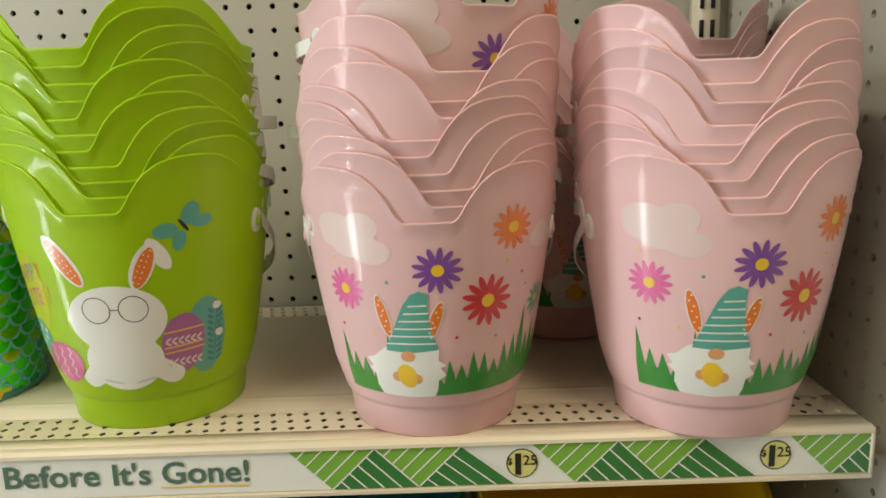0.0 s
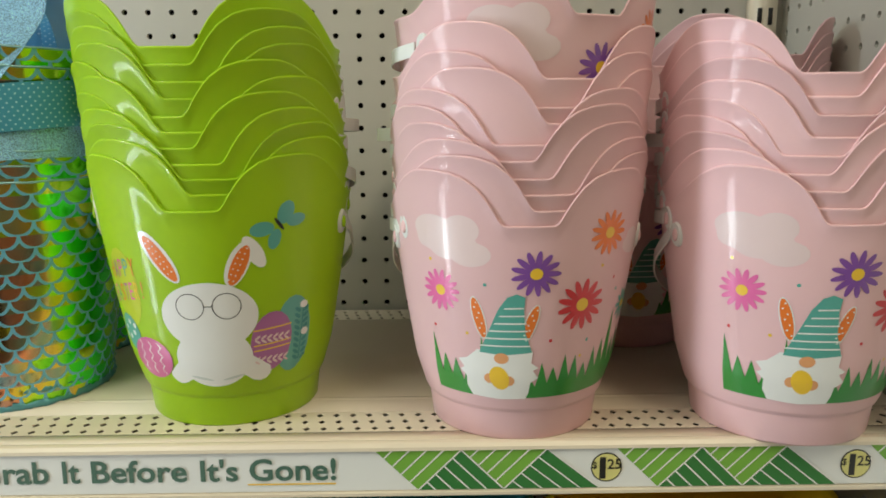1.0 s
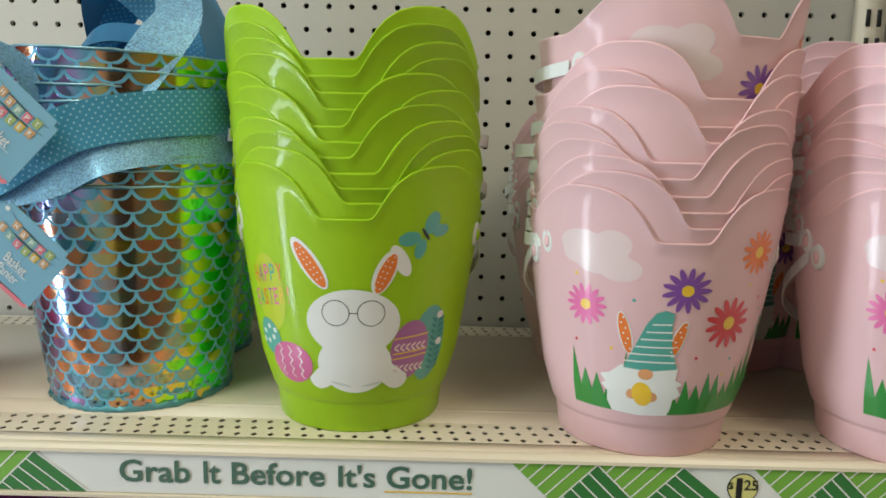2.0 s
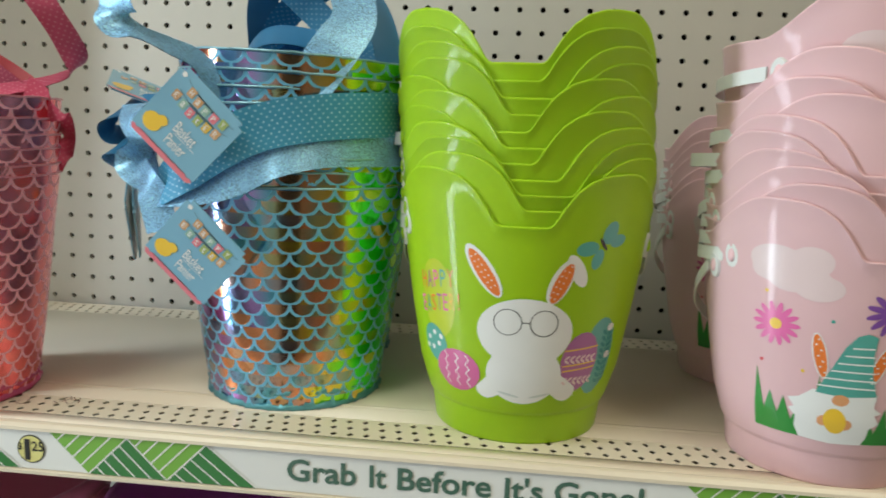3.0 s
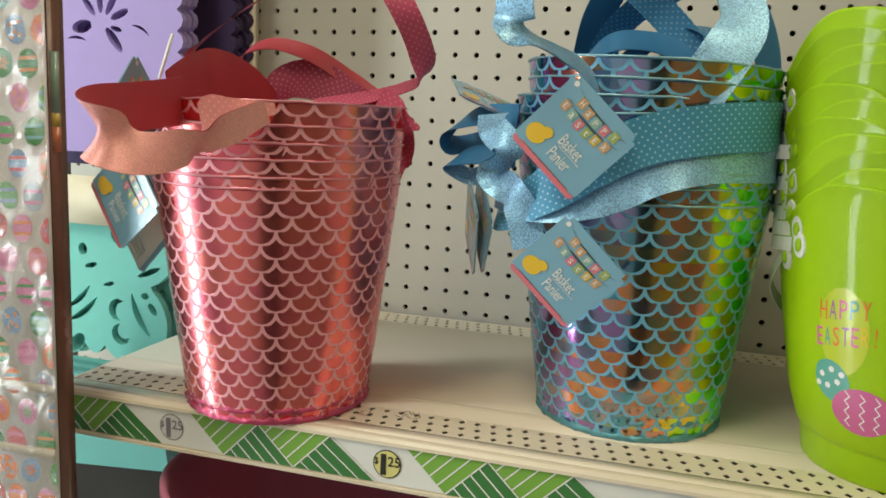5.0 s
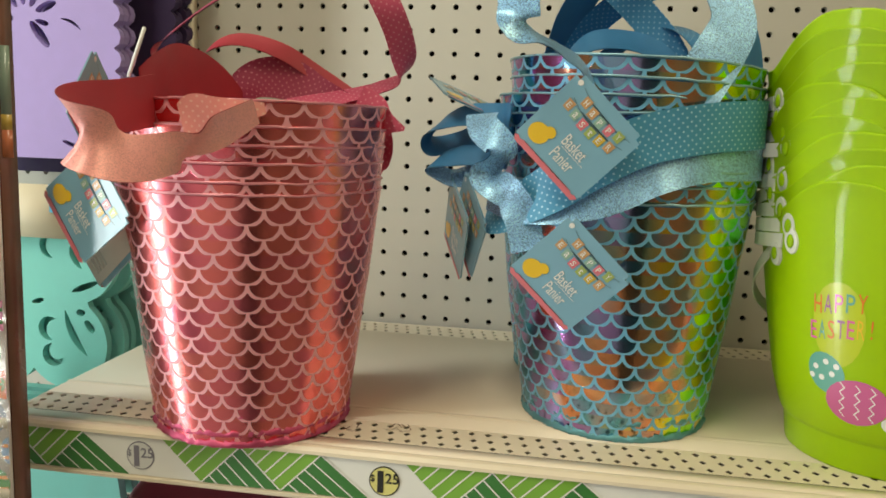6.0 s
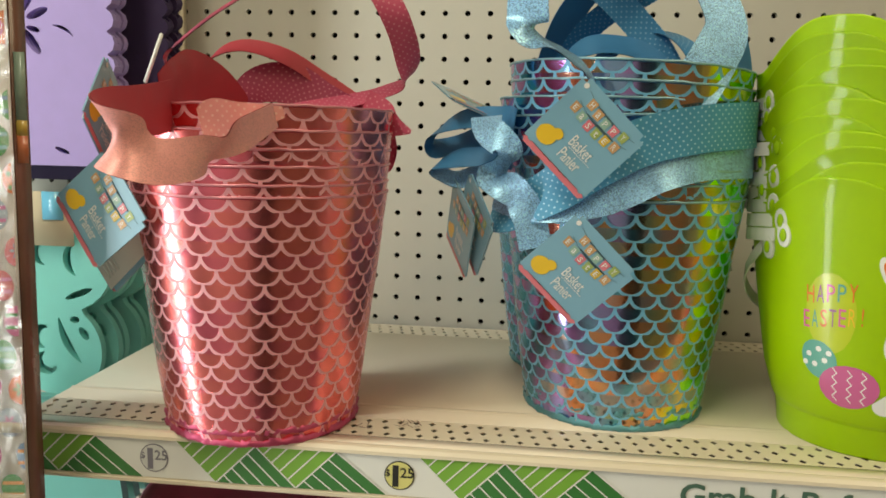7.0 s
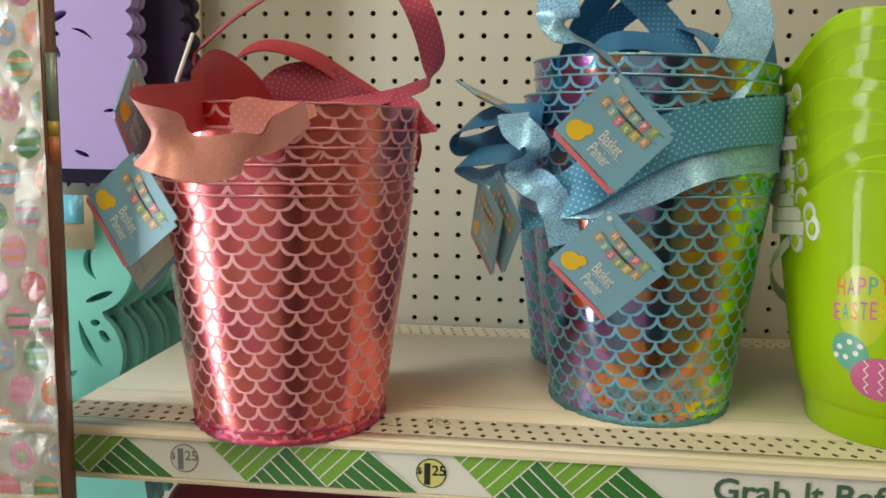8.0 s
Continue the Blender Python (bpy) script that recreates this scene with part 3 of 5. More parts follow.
def grass(parent, d0, d1, tips, base=0.037):
    pts = [(d0 * 0.0015, base)]
    m = len(tips)
    for i, tip in enumerate(tips):
        a = d0 + (d1 - d0) * (i + 0.5) / m
        w = (d1 - d0) / m
        pts.append(((a - 0.12 * w) * 0.0015, tip))
        if i < m - 1:
            pts.append(((a + 0.42 * w) * 0.0015, base + (min(tip, tips[i + 1]) - base) * 0.5))
    pts.append((d1 * 0.0015, base))
    decal(parent, "grass_print", GREEN_INK, [pts], 1)


def dots(parent, name, mat, spots, r, layer=3):
    if name == "dot_print":
        for d, h in spots:
            decal(parent, name, mat, [ellipse(d * 0.0015, h, r, r, 0, 8)], layer)
        return
    decal(parent, name, mat, [ellipse(d * 0.0015, h, r, r, 0, 8) for d, h in spots], layer)


def pink_bucket(name_label, m):
    ob = thing("treat_bucket", m, name_label, "bucket", "stacked pink buckets")
    bucket_body(PINK_PLASTIC, ob)
    handle(ob)
    K = 0.0015
    daisy(ob, 3.4, 0.1336, 0.0168, PURPLE_INK, 13)
    daisy(ob, 26.8, 0.1085, 0.0195, RED_INK, 13)
    daisy(ob, 38, 0.1595, 0.0165, ORANGE_INK, 13)
    daisy(ob, -41.7, 0.1175, 0.016, MAG_INK, 14)
    daisy(ob, 62, 0.1, 0.013, TEAL_INK, 10)
    decal(ob, "cloud_print", CLOUD_INK, [blob(-34 * K, 0.155, [(d * K, h, a, b) for d, h, a, b in ((-43, 0.1625, 0.0165, 0.0105), (-29, 0.1635, 0.0125, 0.0105), (-25.5, 0.1465, 0.0145, 0.0092), (-36, 0.152, 0.0155, 0.0105), (-47, 0.156, 0.009, 0.008))])], 0)
    decal(ob, "cloud_print", CLOUD_INK, [blob(60 * K, 0.148, [(60 * K, 0.148, 0.016, 0.008), (58 * K, 0.153, 0.009, 0.007)])], 0)
    grass(ob, -53, -26, (0.083, 0.068, 0.066, 0.06))
    grass(ob, -30, -18, (0.062, 0.086))
    grass(ob, 0, 74, (0.056, 0.066, 0.062, 0.071, 0.069, 0.062, 0.073, 0.078, 0.1, 0.075, 0.085, 0.075))
    # rounded white shape with a striped pointed top
    body = decal(ob, "white_shape_print", W_INK, [[(-29 * K, 0.037), (-31.5 * K, 0.045), (-31 * K, 0.053), (-34.5 * K, 0.058), (-32 * K, 0.06), (-35 * K, 0.066), (-30 * K, 0.068), (-24 * K, 0.0755), (-10 * K, 0.074), (3.5 * K, 0.0755), (3 * K, 0.066), (7 * K, 0.062), (4 * K, 0.06), (7 * K, 0.054), (3 * K, 0.05), (2.5 * K, 0.042), (1 * K, 0.0365), (-14 * K, 0.0355)]], 2)
    hat = decal(ob, "pointed_shape_print", TEAL_INK, [[(-23 * K, 0.0735), (-10.5 * K, 0.0722), (3 * K, 0.0745), (-0.5 * K, 0.09), (-1.5 * K, 0.106), (-1 * K, 0.1165), (-5 * K, 0.119), (-9 * K, 0.1165), (-13 * K, 0.108), (-18 * K, 0.09)]], 3)
    decal(hat, "stripe_print", W_INK, [[((-22.5 + 2.4 * i) * K, 0.0785 + 0.0058 * i), ((2 - 0.75 * i) * K, 0.079 + 0.0058 * i), ((2 - 0.75 * i) * K, 0.0801 + 0.0058 * i), ((-22.2 + 2.4 * i) * K, 0.0796 + 0.0058 * i)] for i in range(6)], 4)
    for d, h, t in ((-22.5, 0.1, 103), (1.5, 0.0955, 72)):
        e = decal(ob, "oval_print", W_INK, [ellipse(d * K, h, 0.0165, 0.0046, t)], 1)
        decal(e, "oval_fill", ORANGE_INK, [ellipse(d * K, h, 0.0155, 0.0037, t)], 2)
        c, s = math.cos(radians(t)), math.sin(radians(t))
        dots(e, "oval_dots", W_INK, [(d + k * 0.004 * c / K + (0.0012 if k % 2 else -0.0012) * s / K, h + k * 0.004 * s) for k in range(-3, 4)], 0.0007)
    decal(ob, "oval_print", TAN_INK, [ellipse(-12 * K, 0.0695, 0.0055, 0.0042)], 4)
    o = decal(ob, "yellow_shape_print", TAN_INK, [ellipse(-18.5 * K, 0.053, 0.004, 0.004), ellipse(-8 * K, 0.0515, 0.004, 0.004)], 3)
    decal(o, "yellow_oval_print", YEL_INK, [ellipse(-13.2 * K, 0.0535, 0.0075, 0.0098, 20)], 4)
    dots(ob, "dot_print", YEL_INK, [(-46, 0.14), (-29, 0.087), (36, 0.136), (30, 0.068)], 0.0013, 0)
    dots(ob, "dot_print", RED_INK, [(-48, 0.089), (12, 0.083), (46, 0.125)], 0.0013, 0)
    dots(ob, "dot_print", TEAL_INK, [(-19, 0.125), (33, 0.08), (50, 0.115)], 0.0013, 0)
    return ob


def green_bucket(name_label, m):
    ob = thing("treat_bucket", m, name_label, "bucket", "stacked green buckets")
    bucket_body(GREEN_PLASTIC, ob)
    handle(ob)
    K = 0.0015
    # teal four-lobed print
    w = decal(ob, "teal_lobe_print", TEAL_INK, [ellipse(38.6 * K, 0.1637, 0.0085, 0.0055, 70), ellipse(43.5 * K, 0.1577, 0.007, 0.0045, 12), ellipse(28 * K, 0.1527, 0.008, 0.0052, 10), ellipse(33.5 * K, 0.1450, 0.0075, 0.0042, 75)], 1)
    decal(w, "dark_stroke_print", BLACK_INK, [ellipse(35.5 * K, 0.1557, 0.0055, 0.0012, 125)], 2)
    # rounded white shape with two tall orange ovals
    for d, h, l, t in ((-16.5, 0.1345, 0.0215, 122), (17.5, 0.129, 0.0175, 68)):
        e = decal(ob, "oval_print", W_INK, [ellipse(d * K, h, l, 0.0072, t)], 1)
        decal(e, "oval_fill", ORANGE_INK, [ellipse(d * K + 0.0004, h - 0.001, l * 0.88, 0.005, t)], 2)
        c, s = math.cos(radians(t)), math.sin(radians(t))
        dots(e, "oval_dots", W_INK, [(d + (k * 0.0042 * c + q * s) / K, h + k * 0.0042 * s - q * c) for k in range(-3, 4) for q in (-0.0018, 0.0014)], 0.0006)
    decal(ob, "oval_print", W_INK, [ellipse(24.5 * K, 0.137, 0.013, 0.0055, 118)], 1)
    decal(ob, "white_shape_print", W_INK, [blob(3.3 * K, 0.073, [(3 * K, 0.0905, 0.0345, 0.0258), (3.6 * K, 0.058, 0.0292, 0.0232), (27 * K, 0.0445, 0.0092, 0.0078), (-16 * K, 0.0445, 0.009, 0.0075)], 110)], 3)
    for d in (-5.2, 11.6):
        loop = [p for q in range(24) for p in [[(d * K + r * math.cos(a), 0.0985 + r * math.sin(a)) for r, a in ((0.0094, 0.2618 * q), (0.01, 0.2618 * q), (0.01, 0.2618 * (q + 1)), (0.0094, 0.2618 * (q + 1)))]]]
        decal(ob, "ring_print", BLACK_INK, loop, 4)
    decal(ob, "bridge_print", BLACK_INK, [[(1.3 * K, 0.0983), (5.2 * K, 0.0983), (5.2 * K, 0.0989), (1.3 * K, 0.0989)]], 4)
    decal(ob, "shade_stroke_print", SHADE_INK, [ellipse(-4 * K, 0.042, 0.009, 0.001, -12), ellipse(13 * K, 0.042, 0.009, 0.001, 12)], 4)
    # right oval group
    decal(ob, "teal_oval_print", TEAL_INK, [ellipse(45 * K, 0.07, 0.0165, 0.0305)], 0)
    e = decal(ob, "purple_oval_print", LILAC_INK, [ellipse(33 * K, 0.0675, 0.0165, 0.0235, -6)], 1)
    decal(e, "band_print", YEL_INK, [[(23.5 * K, h), (43.5 * K, h + 0.002), (43.5 * K, h + 0.0031), (23.5 * K, h + 0.0011)] for h in (0.0605, 0.0645, 0.0765)], 2)
    decal(e, "leaf_print", CLOUD_INK, [ellipse((25.5 + 3.1 * i) * K, hh + s * 0.0016, 0.0026, 0.0009, s * 35) for hh in (0.053, 0.07) for i in range(6) for s in (-1, 1)], 2)
    s = decal(ob, "sprig_print", DTEAL_INK, [[(49 * K, 0.048), (49.8 * K, 0.048), (50.8 * K, 0.09), (50.2 * K, 0.09)]] + [ellipse((49.7 + sg * 2.6) * K, 0.05 + 0.0048 * i, 0.0032, 0.0014, sg * 35) for i in range(9) for sg in (-1, 1)], 1)
    decal(s, "blossom_print", W_INK, [ellipse((50.2 + q) * K, hh, 0.0035, 0.003) for hh, q in ((0.092, 0.3), (0.07, 2))], 2)
    # left oval group with lettering
    decal(ob, "yellow_oval_print", LIMEY_INK, [ellipse(-43 * K, 0.108, 0.017, 0.03)], 0)
    t = decal(ob, "teal_oval_print", TEAL_INK, [ellipse(-48 * K, 0.072, 0.013, 0.015, 30)], 1)
    dots(t, "blossom_print", W_INK, [(-53, 0.075), (-48, 0.08), (-45, 0.072), (-50, 0.068), (-43, 0.078), (-55, 0.068)], 0.0022, 2)
    e = decal(ob, "pink_oval_print", EGG_INK, [ellipse(-33.5 * K, 0.055, 0.0215, 0.0165, 5)], 2)
    zig = []
    for cx in (-40, -33, -26.5):
        for i in range(7):
            h = 0.043 + 0.0036 * i
            a, b = (cx - 1.1, cx + 1.1) if i % 2 else (cx + 1.1, cx - 1.1)
            zig.append([((a - 0.35) * K, h), ((a + 0.35) * K, h), ((b + 0.35) * K, h + 0.0036), ((b - 0.35) * K, h + 0.0036)])
    decal(e, "zigzag_print", W_INK, zig, 3)
    for i, (ch, mt) in enumerate(zip("HAPPY", (ORANGE_INK, LILAC_INK, MAG_INK, TEAL_INK, ORANGE_INK))):
        part("letter_print", fit_text(text_mesh(ch, 0.01), 0.0052, 0.013, lambda u, v, i=i: on_bucket(0.0004)((-52 + 4.6 * i) * K + u, 0.1205 + 0.0012 * i + v)), mt, ob, smooth=False)
    for i, (ch, mt) in enumerate(zip("EASTER!", (MAG_INK, TEAL_INK, ORANGE_INK, LILAC_INK, MAG_INK, YEL_INK, ORANGE_INK))):
        part("letter_print", fit_text(text_mesh(ch, 0.01), 0.0046 if ch != "!" else 0.0012, 0.013, lambda u, v, i=i: on_bucket(0.0004)((-54 + 4.1 * i) * K + u, 0.1015 + 0.0012 * i + v)), mt, ob, smooth=False)
    return ob


def strap_mesh(sag, reach):
    ob = part("handle", strap_bm(sag, reach), WHITE_PLASTIC, smooth=False)
    me = ob.data
    bpy.data.objects.remove(ob)
    return me


TUCKED, LOOSE, SLACK = strap_mesh(-0.01, 0.0995), strap_mesh(-0.006, 0.112), strap_mesh(-0.03, 0.104)


def stack(first, x, y, phi, size, lifts, drift=(0.0, 0.0), wobble=3.0, shown=(), turns=()):
    """Buckets nested upward; lifts: how far each stands above the last. Only those in shown keep their prints."""
    rnd = random.Random(int(1000 * abs(x)) + 7)
    z = 0.0
    for i, l in enumerate(lifts):
        z += 0.95 * l
        ob = copy_thing(first, pose(x + drift[0] * z + rnd.uniform(-0.0003, 0.0003), y + drift[1] * z, TOP + z, rnd.uniform(-0.1, 0.1), rnd.uniform(-0.1, 0.1), phi + (turns[i] if turns else rnd.uniform(-wobble, wobble) * (0.15 if i == len(lifts) - 1 else 1))))
        ob.scale = (size, size, size)
        for o in ob.children:
            if o.name.startswith("handle") and z > 0:
                o.data = (TUCKED, TUCKED, TUCKED, SLACK, TUCKED, TUCKED, LOOSE, TUCKED, TUCKED)[i % 9]
        if i not in shown:
            for o in ob.children_recursive:
                if "print" in o.name or o.name.startswith(("flower", "oval")):
                    bpy.data.objects.remove(o)


S = 0.955
green = green_bucket("lime green plastic bucket with printed Easter shapes in a stack", pose(-0.2865, 0.1, TOP))
stack(green, -0.2865, 0.1, 0, 1.0, [0.0116, 0.011, 0.0108, 0.011, 0.0113, 0.0108, 0.012, 0.0116, 0.0116, 0.012], (-0.05, 0.0), 4, (), (11, 9, 3, -7, 3, -9, 5, 2, -4, -3))
pink = pink_bucket("pale pink plastic bucket with printed flowers in a stack", pose(-0.061, 0.066, TOP) @ Matrix.Scale(S, 4))
stack(pink, -0.061, 0.066, 1, S, [0.0106, 0.0106, 0.0109, 0.0121, 0.0107, 0.0138, 0.0105, 0.0187, 0.0415], (0.03, 0.02), 7, (8,), (11, 6, -4, -11, -6, 15, 5, 13, 24))
stack(pink, 0.143, 0.05, -1, 1.015 * S, [0, 0.0106, 0.0112, 0.0112, 0.0115, 0.0125, 0.014, 0.0118, 0.015], (-0.04, 0.02), 6, (0,), (0, -8, -15, -21, -17, -7, -5, -12, -11))
stack(pink, -0.06, 0.265, 2, S, [0] + [0.0118] * 5, (0, 0), 2, (0,))
stack(pink, 0.075, 0.275, 10, S, [0, 0.014, 0.014, 0.014, 0.014, 0.03, 0.03], (0, 0), 3, (0,))
stack(pink, 0.17, 0.27, 14, S, [0, 0.014, 0.014, 0.014, 0.014, 0.014, 0.014, 0.014, 0.014, 0.014], (0, 0), 3, (0,))


# ---- foil baskets ----
def foil_basket(mat, lining, seam, edge, m, label, group):
    ob = thing("foil_basket", m, label, "basket", group)
    n, rows = 72, 8
    verts, faces, uvs = [], [], []
    prof = [(0.0735 + 0.0245 * (i / rows) ** 0.9, 0.183 * i / rows) for i in range(rows + 1)]
    for r, z in prof:
        for i in range(n + 1):
            a = 2 * math.pi * i / n + math.pi
            wob = 0.0012 * noise.noise((3 * math.cos(a), 3 * math.sin(a), z * 18))
            verts.append(((r + wob) * math.sin(a), -(r + wob) * math.cos(a), z))
            uvs.append((0.0875 * (a - 2 * math.pi), z * 1.01))
    for k in range(rows):
        for i in range(n):
            q = k * (n + 1) + i
            faces.append((q, q + 1, q + n + 2, q + n + 1))
    raw("foil_wall", verts, faces, mat, ob, True, uvs)
    bm = bmesh.new()
    rings = []
    for r, z in ((0.0, 0.004), (0.071, 0.004), (0.0958, 0.1815), (0.0969, 0.1826), (0.0974, 0.1826), (0.0974, 0.181)):
        rings.append([bm.verts.new((max(r, 1e-4) * math.sin(2 * math.pi * i / n), -max(r, 1e-4) * math.cos(2 * math.pi * i / n), z)) for i in range(n)])
    for p, q in zip(rings, rings[1:]):
        for i in range(n):
            bm.faces.new((p[i], p[(i + 1) % n], q[(i + 1) % n], q[i]))
    part("lining", bm, lining, ob)
    # crinkled raw edge of the foil
    bm = bmesh.new()
    rings = []
    for j, (r, z) in enumerate(((0.0975, 0.1815), (0.0987, 0.1818), (0.0987, 0.1831), (0.0976, 0.1833))):
        rings.append([bm.verts.new(((r + 0.0007 * noise.noise((9 * math.cos(q), 9 * math.sin(q), 1))) * math.sin(q), -(r + 0.0007 * noise.noise((9 * math.cos(q), 9 * math.sin(q), 1))) * math.cos(q), z + 0.0011 * noise.noise((6 * math.cos(q), 6 * math.sin(q), 5)))) for q in (2 * math.pi * i / n for i in range(n))])
    for p, q in zip(rings, rings[1:]):
        for i in range(n):
            bm.faces.new((p[i], p[(i + 1) % n], q[(i + 1) % n], q[i]))
    part("rim_edge", bm, edge, ob)
    # puckered seam at the foot
    bm = bmesh.new()
    n = 160
    rings = []
    for j, (dr, z) in enumerate(((-0.004, 0.0), (0.0, 0.0), (0.0014, 0.0015), (0.0008, 0.0042), (-0.0006, 0.0055))):
        ring_ = []
        for i in range(n):
            a = 2 * math.pi * i / n
            p = 0.0022 * noise.noise((14 * math.cos(a), 14 * math.sin(a), j * 0.9)) + 0.0022 * noise.noise((34 * math.cos(a), 34 * math.sin(a), j * 1.7))
            ring_.append(bm.verts.new(((0.0745 + dr + p) * math.sin(a), -(0.0745 + dr + p) * math.cos(a), max(0, z + p * (j > 1)))))
        rings.append(ring_)
    for p, q in zip(rings, rings[1:]):
        for i in range(n):
            bm.faces.new((p[i], p[(i + 1) % n], q[(i + 1) % n], q[i]))
    part("foot_seam", bm, seam, ob)
    return ob


def spline(points, steps=10):
    pts = [Vector(p) for p in points]
    out = []
    for i in range(len(pts) - 1):
        p0, p1, p2, p3 = pts[max(i - 1, 0)], pts[i], pts[i + 1], pts[min(i + 2, len(pts) - 1)]
        for k in range(steps):
            t = k / steps
            out.append(0.5 * ((2 * p1) + (p2 - p0) * t + (2 * p0 - 5 * p1 + 4 * p2 - p3) * t * t + (3 * p1 - p0 - 3 * p2 + p3) * t ** 3))
    out.append(pts[-1])
    return out


def ribbon(name, centre, across, width, mat, parent, label="", back=None):
    """A strip of cloth along a curve of world points; across: the direction of its width at each point. Two layers when back is given."""
    line, cross = spline(centre), spline(across)
    wide = spline([(w, 0, 0) for w in width]) if isinstance(width, (list, tuple)) else [(width, 0, 0)] * len(line)
    inv = parent.matrix_world.inverted()
    for sgn, mt in ((1, mat), (-1, back or mat)):
        verts, faces, uvs = [], [], []
        run = 0.0
        for i, (c, w) in enumerate(zip(line, cross)):
            if i:
                run += (c - line[i - 1]).length
            tang = (line[min(i + 1, len(line) - 1)] - line[max(i - 1, 0)]).normalized()
            side, size = (w - w.dot(tang) * tang).normalized(), wide[i][0]
            nrm = tang.cross(side)
            for k in range(5):
                f = k / 4 - 0.5
                p = c + side * f * size + nrm * (0.0004 * sgn + 0.002 * (0.25 - f * f) * math.sin(run * 60))
                verts.append(inv @ p)
                uvs.append((run, f * size))
        for i in range(len(line) - 1):
            for k in range(4):
                q = i * 5 + k
                faces.append((q, q + 1, q + 6, q + 5))
        ob = raw(name, verts, faces, mt, parent, True, uvs)
        if label:
            ob["label"] = label
    return ob


def gift_tag(m, parent=None):
    """Blue square hang tag with bunting letters; local x right, z up, faces -y."""
    a = 0.0305
    ob = thing("hang_tag", m, "light blue cardboard hang tag with bunting letters on ribbon", "tag", "hang tags")
    bm = box_bm(-a, a, 0, 0.0012, -a, a)
    bmesh.ops.bevel(bm, geom=[e for e in bm.edges if abs(e.verts[0].co.y - e.verts[1].co.y) > 0.0005], offset=0.004, segments=4, affect="EDGES")
    part("card", bm, TAG_BLUE, ob, smooth=False)
    part("card_back", box_bm(-a + 0.004, a - 0.004, 0.0013, 0.0018, -a + 0.001, a - 0.001), PAPER, ob)
    part("small_print", flat_bm([[(-0.02, -0.012 - 0.004 * k), (0.02 - 0.004 * (k % 3), -0.012 - 0.004 * k), (0.02 - 0.004 * (k % 3), -0.0105 - 0.004 * k), (-0.02, -0.0105 - 0.004 * k)] for k in range(4)], 2, lambda u, v: Vector((u, 0.0022, v))), SHADE_INK, ob)
    F = lambda d: (lambda u, v: Vector((u, -d, v)))
    part("pink_edge", flat_bm([[(-a + 0.003, -a), (a - 0.003, -a), (a - 0.0005, -a + 0.003)] + [(a - 0.0005 - 0.0025 * k, -a + (0.0042 if k % 2 else 0.003)) for k in range(1, 24)] + [(-a + 0.0005, -a + 0.003)]], 2, F(0.0003)), TAG_PINK, ob)
    part("yellow_shape", flat_bm([blob(-0.018, -0.0145, [(-0.0195, -0.016, 0.0075, 0.0068), (-0.0145, -0.0105, 0.0042, 0.0038)])], 2, F(0.0004)), YEL_INK, ob)
    cols = (FLAG_TAN, FLAG_MINT, TAG_PINK, FLAG_GREEN, FLAG_GOLD, FLAG_TAN)
    for word, u0, v0 in (("HaPPY", -0.0135, 0.0205), ("EaStER", -0.0205, 0.0115)):
        for i, ch in enumerate(word):
            u = u0 + 0.001 + 0.0076 * i
            v = v0 - 0.0036 * math.sin(math.pi * (i + 0.5) / len(word))
            part("flag", flat_bm([[(u - 0.0027, v - 0.0034), (u + 0.0027, v - 0.0034), (u + 0.003, v + 0.0034), (u - 0.003, v + 0.0034)]], 2, F(0.0004)), cols[(i + len(word)) % 6], ob)
            part("flag_letter", fit_text(text_mesh(ch, 0.01, 0.0001), 0.0027, 0.004, lambda p, q, u=u, v=v: Vector((u + p, -0.0007, v + q))), W_INK, ob, smooth=False)
    for word, u, v, w in (("Basket", 0.004, -0.0055, 0.0185), ("Panier", 0.004, -0.0165, 0.0175)):
        part("tag_word", fit_text(text_mesh(word, 0.01, 0.00005), w, 0.0085, lambda p, q, u=u, v=v: Vector((u + p, -0.0005, v + q))), W_INK, ob, smooth=False)
    part("tag_line", flat_bm([[(-0.003, -0.011), (0.017, -0.011), (0.017, -0.0106), (-0.003, -0.0106)]], 2, F(0.0004)), W_INK, ob)
    for v0, v1, sag in ((0.0245, 0.0225, 0.004), (0.0155, 0.0155, 0.0045)):
        string = [(-0.0205 + 0.046 * k / 10, v0 + (v1 - v0) * k / 10 - sag * math.sin(math.pi * k / 10)) for k in range(11)]
        part("bunting_string", flat_bm([string + [(u, v + 0.0004) for u, v in string[::-1]]], 2, F(0.0003)), TAG_LINE, ob)
    part("tag_hole", flat_bm([ellipse(-0.0248, 0.0252, 0.0019, 0.0019)], 2, F(0.0004)), W_INK, ob)
    return ob


PINK_LABEL = "metallic rose foil basket with printed fish-scale net, nested in a stack"
BLUE_LABEL = "holographic aqua foil basket with fish-scale net, nested in a stack"
rose = foil_basket(PINK_FOIL, SATIN_PINK, material("rose_seam", (0.6, 0.09, 0.2), 0.4, 0.45, 0.35, 60, 0.6, 150), material("rose_edge", (0.75, 0.3, 0.36), 0.3, 0.3, 0.2, 90), pose(-0.77, 0.058, TOP), PINK_LABEL, "rose baskets")
for i, dz in enumerate((0.008, 0.021, 0.032, 0.045, 0.061)):
    copy_thing(rose, pose(-0.77 + 0.001 * i, 0.058, TOP + dz, 0.3 * (i % 2), 0, 5 * i))
